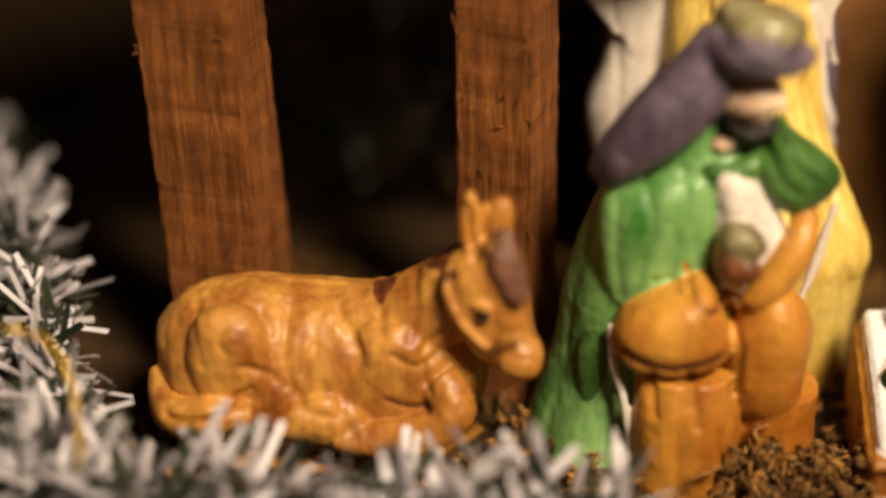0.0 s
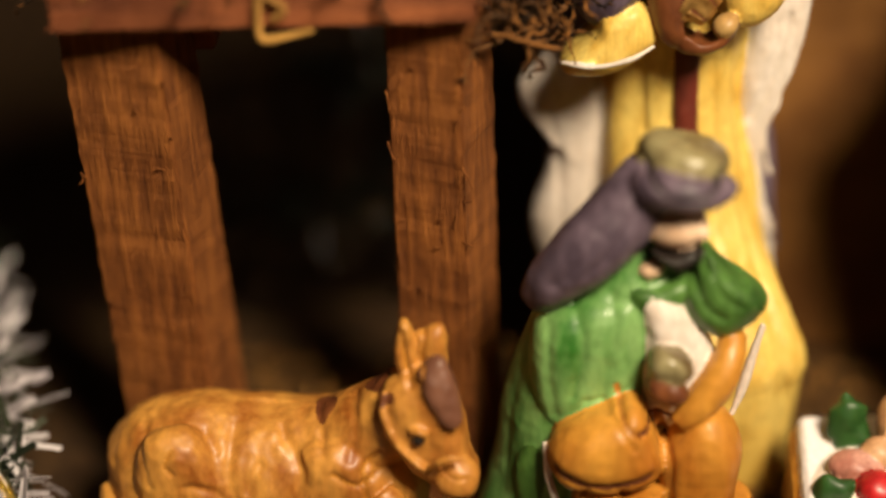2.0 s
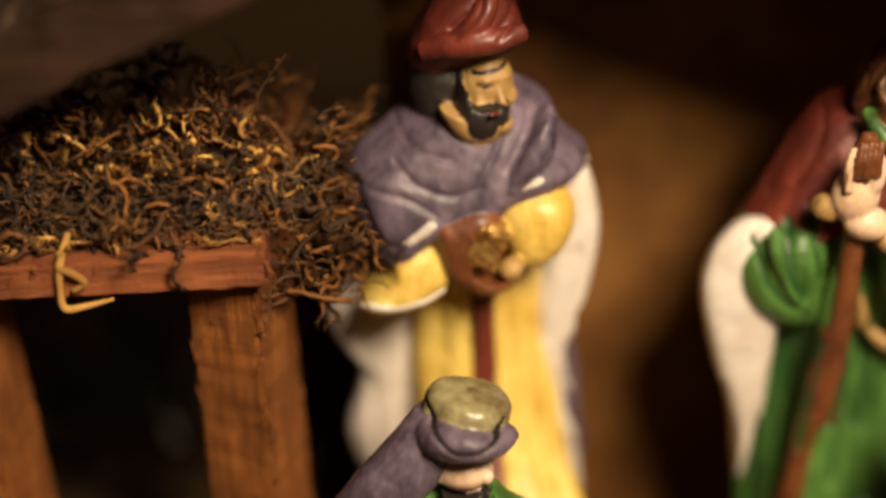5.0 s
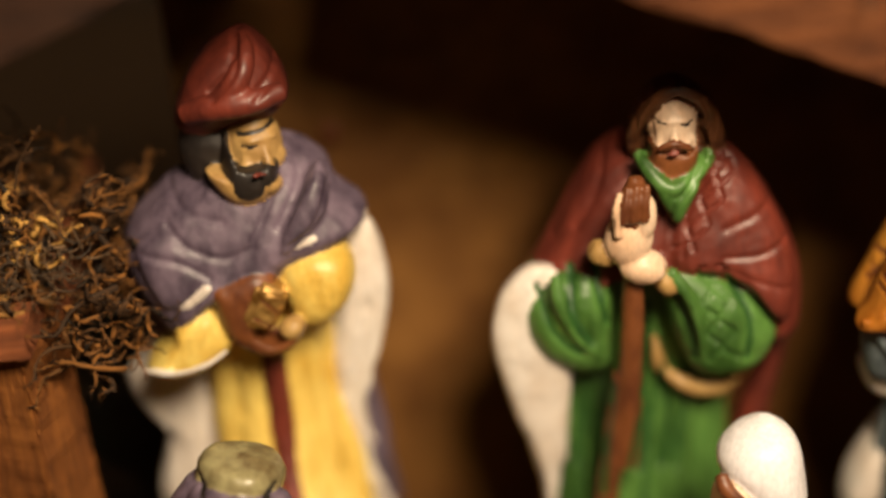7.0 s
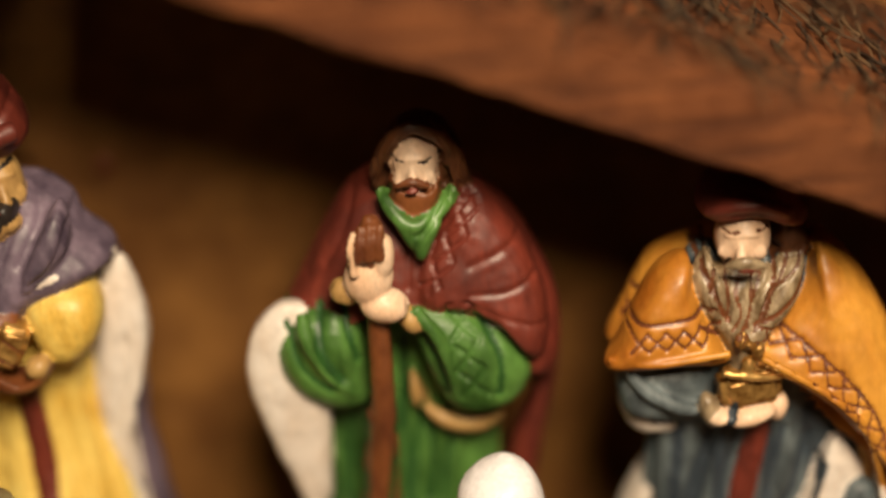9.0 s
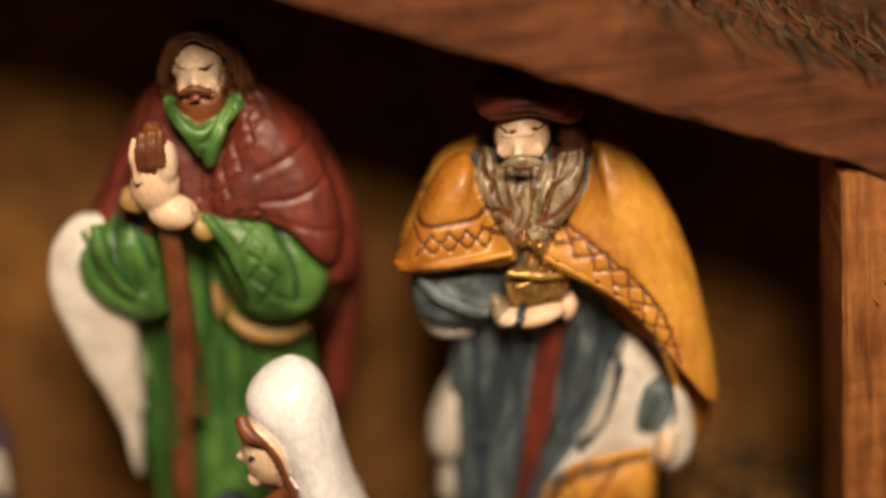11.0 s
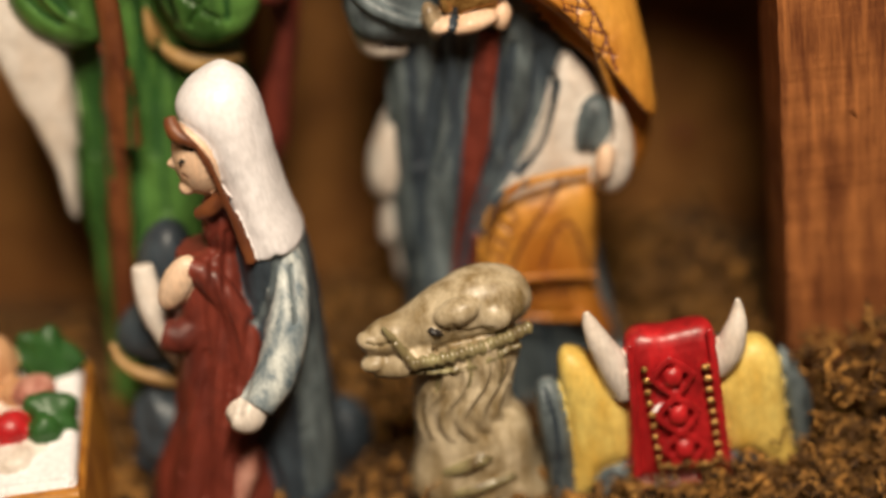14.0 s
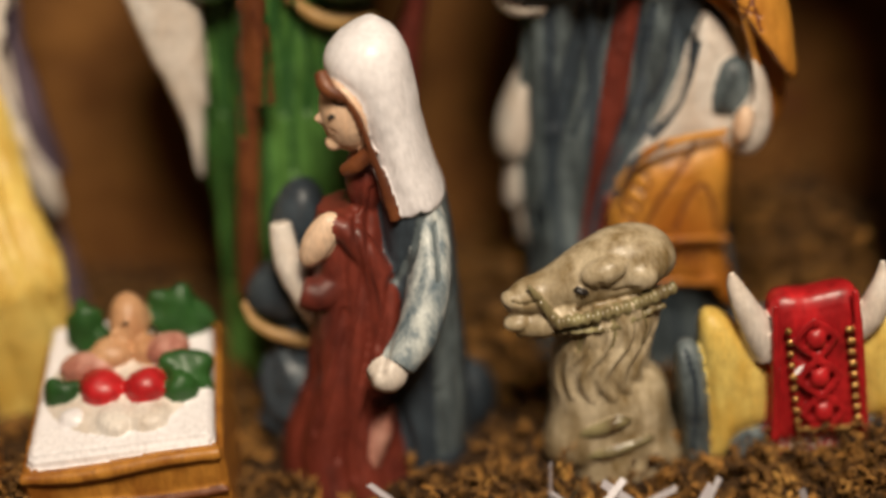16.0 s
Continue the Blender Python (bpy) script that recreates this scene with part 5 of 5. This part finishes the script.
def donkey_statue():
    mats = [CARAMEL, BROWN, BLACK, OCHRE, MUZZLE]
    bm = bmesh.new()
    tube(bm, [(-62.5, 321, 26, 2), (-61, 321, 26, 9), (-56.5, 321, 27, 15), (-46, 320, 29, 19), (-32, 320, 28.5, 18.8), (-18, 319, 28.5, 18.4), (-8, 318, 30.5, 17.5), (0, 317, 34, 13), (4, 317, 36, 6)], 0, 64, 10, 0.85)
    tube(bm, [(-20, 319, 33, 12), (-9, 316.5, 40, 10.4), (-1, 313.5, 48, 8.4), (5, 311, 56, 6)], 0, 32)
    # head, muzzle, ears, forelock
    puff(bm, [(0.7, 61), (5.2, 63.5), (11, 63.4), (13.2, 58.3), (14.7, 51.3), (15.8, 44.1), (17.3, 38.1), (15, 34.1), (11, 33.2), (6.5, 36.2), (2.6, 40.3), (-0.7, 46.2), (-2.5, 53.4), (-1.6, 58.5)], 307, 6.5, 6.5, 0, 0.6)
    blob(bm, (12.7, 302, 40), (5.0, 4.6, 4.8), 0, (0, 30, 0))
    puff(bm, [(0.9, 67.4), (2.3, 72.3), (3.3, 73.3), (4.5, 71.7), (4.9, 66.1), (5.4, 59.8), (3.4, 58), (1.2, 61.2)], 309, 2.6, 3, 0)
    puff(bm, [(5.6, 69.3), (7.1, 69.9), (9.1, 71.3), (10.8, 71), (11.6, 66.8), (11.4, 60.5), (8.4, 58.6), (5.1, 60.6)], 310, 2.8, 3, 0)
    puff(bm, [(5.5, 64.3), (7.7, 66.9), (10.7, 67.4), (12.7, 63.6), (14.2, 57.3), (13.8, 53.5), (11.3, 53.2), (8.4, 56.7), (6.6, 59.9)], 302, 2.4, 4, 4, 0.7, 0.25)
    blob(bm, (5.1, 300, 50.2), (1.4, 0.9, 1.2), 2, (0, 20, 0), 12)
    tube(bm, [(3.4, 300, 52, 0.5), (5.2, 299.4, 52.8, 0.8), (7.2, 299.6, 51.4, 0.5)], 0, 8)
    tube(bm, [(-1.3, 305, 59.1, 0.6), (-1.9, 303, 55.1, 0.7), (0.6, 301, 49.2, 0.7), (3.8, 300, 45.3, 0.7), (6.6, 299.6, 43.2, 0.6)], 0, 10)
    tube(bm, [(7.5, 298, 45.2, 0.6), (10.8, 296.4, 47.9, 0.7), (14.3, 297, 47.7, 0.5)], 0, 10)
    # legs tucked under
    tube(bm, [(-61.6, 316, 29.2, 2.8), (-60, 309, 25.4, 3.5), (-56.6, 304, 25.2, 3.9), (-49.8, 302, 26.5, 4.1), (-41.9, 303, 26.4, 3)], 0, 20)
    puff(bm, [(-50, 47.6), (-42, 47.5), (-36.9, 39.5), (-35.4, 28.6), (-41.5, 23.8), (-50.8, 25.2), (-54.7, 32.9), (-53.9, 42.3)], 309, 6, 6, 0)
    puff(bm, [(-19.5, 42.6), (-10.4, 45.1), (-3.7, 39.7), (-1.1, 31.6), (-1.8, 23.3), (-8.9, 20.6), (-17, 22.1), (-21.2, 31.8)], 309, 6, 6, 0)
    puff(bm, [(-33.7, 29.1), (-24.4, 30.4), (-17.8, 24.8), (-20.4, 19.3), (-32, 19.4), (-38.7, 22.2)], 305, 5, 6, 0)
    tube(bm, [(-3.9, 306, 32.3, 4.4), (-0.5, 303, 27.4, 4.6), (-6.4, 302, 21.9, 4.6), (-15.6, 302, 20.6, 3.9), (-24.9, 303, 20.7, 3)], 0, 20)
    blob(bm, (-30, 321, 10), (34, 15, 4), 3, (0, 0, 0), 28, 0.15)
    line = lambda pts, w=1.1, d=0.42, mt=None: (pts, w, d, mt)
    carve = [line([(-58.7, 27.3), (-53.4, 27.9), (-47.6, 29.2), (-41.6, 31.9)], 0.9, 0.9, 3), line([(-33.7, 45.1), (-34.8, 37.2), (-31.4, 29.1), (-24.6, 26.9)], 1.3, 0.8), line([(-23.6, 45), (-19.5, 38.4), (-23.3, 30.4), (-21.3, 23.5)], 1.2, 0.9), line([(-12.6, 39.6), (-8.2, 36.9), (-4.2, 38.2)], 0.8, 0.6, 3),
             line([(-14.2, 29.6), (-9.7, 27.8), (-5.6, 28.1)], 0.8, 0.5, 1), line([(-45.9, 45.3), (-47.2, 42.7), (-45.9, 40.7)], 0.5, 0.5, 3), line([(-32.3, 50.3), (-28, 47), (-23.5, 47.6)], 1.3, 0.6), line([(-43.3, 37.3), (-38.9, 35.9), (-34.6, 31.8)], 1.0, 0.7), line([(-28.4, 39.8), (-31, 34.5)], 1.0, 0.5),
             line([(-16.7, 50.2), (-14.7, 43.6)], 1.2, 0.6), line([(-8.7, 55.2), (-7.9, 47.5), (-9.2, 42.3)], 1.2, 0.6), line([(-52.8, 45.3), (-51.3, 37.4)], 1.0, 0.5), line([(-39.4, 45.2), (-37.3, 42.6)], 1.0, 0.5), line([(-3, 43.5), (-6.4, 39.6), (-5.5, 31.5)], 0.9, 0.7, 3),
             line([(2.6, 70.9), (3, 66), (3.8, 61)], 0.7, 0.9, 3), line([(7.1, 70.2), (6.6, 65.9), (6.1, 62.2)], 0.5, 0.6, 3), line([(8.8, 44.2), (12.1, 41.9), (14.8, 41.8)], 0.4, 0.3)]
    tint = [([(-16.6, 52.1), (-12.6, 53.3), (-8, 55.5), (-3.4, 57.7), (0.2, 59.2), (0.5, 57.4), (-4.6, 55.2), (-9.2, 52.6), (-12.7, 49.4), (-15.1, 46.8), (-17.1, 48.1)], 1, 330)]
    return sculpt("donkey_statue", bm, mats, (-25, 318, 7), "caramel-brown glazed donkey statue lying on the moss", 0.45, 0.45, 3, carve, tint)


def manger_statue():
    mats = [OCHRE, PURE, PEACH, RED, GREEN, DARKGREEN, ROSE, WHITE, BROWN, BLACK]
    bm = bmesh.new()
    up = lambda y, z: z + (y - 292) * 0.27 * (z > 5)
    for lo, hi, mt, bv in (((82, 291.5, -6), (125.5, 332, 20.5), 0, 1.2), ((84, 293, 20), (124, 331, 23.6), 1, 1.0)):
        before = set(bm.verts)
        block(bm, lo, hi, mt, None, bv)
        for v in set(bm.verts) - before:
            v.co.x = 104 + (v.co.x - 104) * (1.0 - 0.10 * (v.co.y - 292) / 40) + (1.5 * (v.co.y - 292) / 40)
            v.co.z = up(v.co.y, v.co.z)
    for z in (4, 11):
        tube(bm, [(82, 291, z, 0.8), (95, 290.8, z + 0.6, 1.0), (110, 290.8, z - 0.4, 0.9), (125.5, 291, z + 0.3, 0.8)], 8, 8)
    tube(bm, [(82.5, 291.6, 20, 1.4), (96, 291, 19.6, 1.8), (112, 291.2, 20.6, 1.6), (125, 291.8, 20.2, 1.6)], 0, 12)
    blob(bm, (104, 310, up(310, 23)), (17, 14, 3), 7, (15, 0, 0))
    blob(bm, (106.5, 321, up(322, 30)), (4.4, 5, 6.6), 2, (-20, 4, 0))
    blob(bm, (106.6, 315.8, up(322, 32.4)), (0.9, 0.5, 0.4), 9, (0, 0, 0), 8)
    blob(bm, (103.4, 316.2, up(322, 30)), (0.9, 1, 1), 2, (0, 0, 0), 10)
    for x, y, z, r, mt in ((100.5, 307, 26.4, (4.8, 4.4, 3.8), 3), (110, 306, 26.4, (4.6, 4.4, 4.0), 3), (97, 313, 27, (6, 4, 3), 6), (115, 314, 28, (5, 4, 3.4), 6), (102, 315, 28, (5, 3.6, 3), 2), (111, 315.5, 27, (4, 3.4, 2.8), 2), (103, 300, 24, (4.4, 4.2, 2.6), 7), (110, 300, 23.8, (5, 4, 2.4), 7), (94, 302, 24, (3, 2.4, 1.8), 1)):
        blob(bm, (x, y, up(y, z)), r, mt, (20, 0, 0), 20, 0.15)
    for x, y, z, r, a, mt in ((97, 323, 28, (4.4, 2.4, 7), -6, 5), (117, 324, 28, (7, 2.6, 6.4), 20, 5), (91.5, 308, 25, (5, 2.6, 4), -35, 5), (119, 309, 26, (6, 2.6, 4), 25, 5), (117, 305, 25, (3.4, 2.4, 4.4), -10, 5)):
        blob(bm, (x, y, up(y, z)), r, mt, (-15, a, 0), 20, 0.5)
    return sculpt("manger_statue", bm, mats, (104, 312, -6), "glazed manger statue with a swaddled doll and holly", 0.15)


yellow_king()
kneeling_man()
staff_man()
orange_king()
veiled_woman()
camel_statue()
donkey_statue()
manger_statue()


# ---- moss, tinsel and small things ----
def moss(name, n, place, label, seed, length=(5, 13), radius=(0.3, 0.75), curl=0.62, mat=None, fuzz=3):
    rnd = random.Random(seed)
    verts, faces = [], []
    for _ in range(n):
        p = place(rnd)
        strand(verts, faces, rnd, p, (rnd.uniform(-1, 1), rnd.uniform(-1, 0.6), rnd.uniform(-0.5, 0.9)), rnd.uniform(*length), rnd.uniform(*radius), curl, 11, 4, fuzz)
    return stuff(name, verts, faces, mat or MOSS, None, label, "moss")


def shelf_place(rnd):
    x = rnd.uniform(-66, 38)
    y = rnd.uniform(332, 385)
    top = 136 + (26 if x < 20 else 20) * min(1, (y - 330) / 22) * (0.55 + 0.45 * math.sin((x + 70) / 33))
    if x > 20:
        return (x, max(y, 338), rnd.uniform(118, top))
    return (x, y, rnd.uniform(136, top))


# the heap's brown strands carry the roof's shade in their colour
moss("dried_moss", 520, shelf_place, "curly dried brown moss heaped on the beam", 1, (10, 24), (0.45, 0.95), 0.62, SHADEDMOSS, 2)
moss("dried_moss", 80, lambda r: (lambda p: (min(p[0], 18), min(p[1], 352), p[2]))(shelf_place(r)), "pale golden moss curls on the heap", 14, (10, 19), (0.6, 1.0), 0.8, GOLDMOSS, 2)
moss("dried_moss", 420, shelf_place, "fine brown moss threads in the heap", 12, (5, 12), (0.2, 0.45), 0.62, SHADEDMOSS)
moss("dried_moss", 500, lambda r: (r.uniform(-62, 30), r.uniform(333, 352), 136 + r.uniform(0, 9)), "dark dry moss roots along the beam", 2, (4, 10), (0.15, 0.35), 0.25, STRAW)
bm = bmesh.new()
tube(bm, [(-21, 332, 141, 0.7), (-22.5, 327, 137, 0.9), (-23, 325.6, 131, 0.7), (-22.5, 325.6, 127, 0.9), (-18, 325.6, 127.4, 0.7), (-12.5, 325.8, 128.6, 0.4)], 0, 8, 6)
tube(bm, [(-23, 326, 136, 0.7), (-20, 325.6, 135, 0.9), (-18, 326, 132.5, 0.8), (-20.5, 326, 130.8, 0.7)], 0, 8, 6)
finish("moss_curl", bm, [GOLDMOSS], (-20, 329, 127), None, "pale curl of dried moss hanging over the beam", "moss", relief=0.7)


def ground_place(x0, x1, y0, y1, pile=2.0):
    def place(rnd):
        x, y = rnd.uniform(x0, x1), rnd.uniform(y0, y1)
        return (x, y, ground_z(x, y) + rnd.random() ** 2 * pile)
    return place


moss("dried_moss", 1500, ground_place(-70, 130, 288, 400, 4), "dried brown moss spread over the ground", 3, (3, 8), (0.35, 0.85))
moss("dried_moss", 1700, ground_place(120, 320, 282, 400, 4), "dried golden-brown moss around the animals", 4, (3, 8), (0.35, 0.85))
moss("dried_moss", 420, ground_place(52, 84, 288, 304, 12), "heap of dark dried moss before the shepherd", 5, (4, 9), (0.3, 0.7))
moss("dried_moss", 520, ground_place(283, 318, 296, 320, 26), "heap of golden dried moss beside the post", 6, (5, 12), (0.3, 0.75))
moss("dried_moss", 300, ground_place(258, 300, 284, 297, 10), "tuft of golden moss over the camel's feet", 7, (5, 10), (0.3, 0.7))
moss("dried_moss", 160, ground_place(163, 186, 286, 296, 9), "tuft of golden moss before the veiled figure", 8, (6, 11), (0.35, 0.8))
moss("dried_moss", 350, ground_place(252, 282, 350, 400, 22), "heap of moss against the back wall", 9, (5, 12), (0.3, 0.8))
moss("dried_moss", 300, ground_place(176, 200, 335, 395, 20), "heap of moss between the standing figures", 10, (5, 12), (0.3, 0.8))


def garland(name, keys, n, green, label, seed, length=(9, 19), width=(1.0, 1.7)):
    """A tinsel garland: a thin wire with flat white and dark green needles all round it."""
    rnd = random.Random(seed)
    axis = smooth_keys(keys, 30)
    bm = bmesh.new()
    tube(bm, [(*k, 0.5) for k in keys], 0, 8, 12)
    base = Vector(keys[0])
    root = finish(name, bm, [PINE], base, None, label, "garland")
    for kind, count, mat in (("white_needles", n, SILVER), ("green_needles", green, PINE)):
        verts, faces = [], []
        for i in range(count):
            p = Vector(axis[rnd.randrange(len(axis))]) + Vector((rnd.gauss(0, 2), rnd.gauss(0, 1.5), rnd.gauss(0, 1.5)))
            strip(verts, faces, rnd, p, (rnd.gauss(0, 0.7), rnd.gauss(0, 0.8), rnd.gauss(0.15, 0.8)), rnd.uniform(*length) * (1 if mat == SILVER else 0.75), rnd.uniform(*width))
        stuff(kind, verts, faces, mat, root, "flat shiny " + kind.replace("_", " "), smooth=False)
    return root


front_line = [(-100, 283, 32), (-75, 279, 27), (-45, 275, 26), (-5, 274, 26), (30, 273, 21), (70, 262, 6), (117, 264, 14), (153, 266, 17), (189, 265, 12), (209, 265, 12), (240, 260, 6), (265, 256, 0)]
garland("tinsel_garland", front_line[:5], 270, 240, "white tinsel garland lying before the donkey", 1, (9, 19), (1.3, 2.1))
garland("tinsel_garland", front_line[5:], 48, 16, "thin white tinsel garland along the front edge", 2, (6, 12), (1.4, 2.2))
garland("tinsel_garland", [(-76, 281, 20), (-78, 289, 28), (-86, 316, 34), (-97, 350, 38), (-112, 400, 42)], 330, 420, "white and dark green tinsel garland beside the donkey", 4, (9, 17))
garland("tinsel_garland", [(-70, 470, 10), (-45, 450, 30), (-10, 460, 20), (0, 470, 50), (-30, 480, 60)], 3, 300, "dark green tinsel hanging behind the hut", 6, (10, 20))

# gold cord loop in the tinsel
bm = bmesh.new()
loop = smooth_keys([(-84, 286, 57), (-79, 283, 58), (-75, 282, 56), (-72, 281, 49), (-71.5, 280.5, 40), (-72.5, 280, 30), (-78, 280, 20)], 14)
rnd = random.Random(3)
for a, b in zip(loop[:-1], loop[1:]):
    c, d = (Vector(a) + Vector(b)) / 2, Vector(b) - Vector(a)
    blob(bm, c, (0.85, 0.85, d.length * 0.72), 0, [math.degrees(q) for q in (Matrix.Rotation(0.5, 3, "Y") @ d.to_track_quat("Z", "Y").to_matrix()).to_euler()], 10)
finish("gold_cord", bm, [GOLDCORD], (-78, 282, 20), None, "twisted gold cord looped through the tinsel", "cord")

# a dark, mossy stone and dry sprigs at the foot of the back panel
bm = bmesh.new()
blob(bm, (0, 0, 8), (15, 9, 12), 0, (0, 0, 0), 32, 0.5)
blob(bm, (10, -3, 5), (8, 7, 8), 0, (0, 20, 0), 24, 0.5)
for v in bm.verts:
    v.co += Vector((272, 390, ground_z(272, 390) - 3))
finish("stone", bm, [SOIL], (272, 390, 0), None, "dark rounded stone lying against the back panel", "stone", relief=0.8)
moss("dry_sprigs", 160, lambda r: (r.uniform(-60, 20), r.uniform(410, 470), r.uniform(5, 70)), "dry dark sprigs in the shade behind the hut", 21, (8, 20), (0.4, 0.9), 0.6, STRAW)
moss("dried_moss", 520, ground_place(125, 320, 283, 296, 7), "fluffy golden-brown moss along the front edge", 31, (4, 11), (0.35, 0.8))
moss("dried_moss", 90, ground_place(150, 260, 282, 292, 9), "pale golden moss sprigs along the front edge", 32, (6, 12), (0.4, 0.8), 0.7, GOLDMOSS)
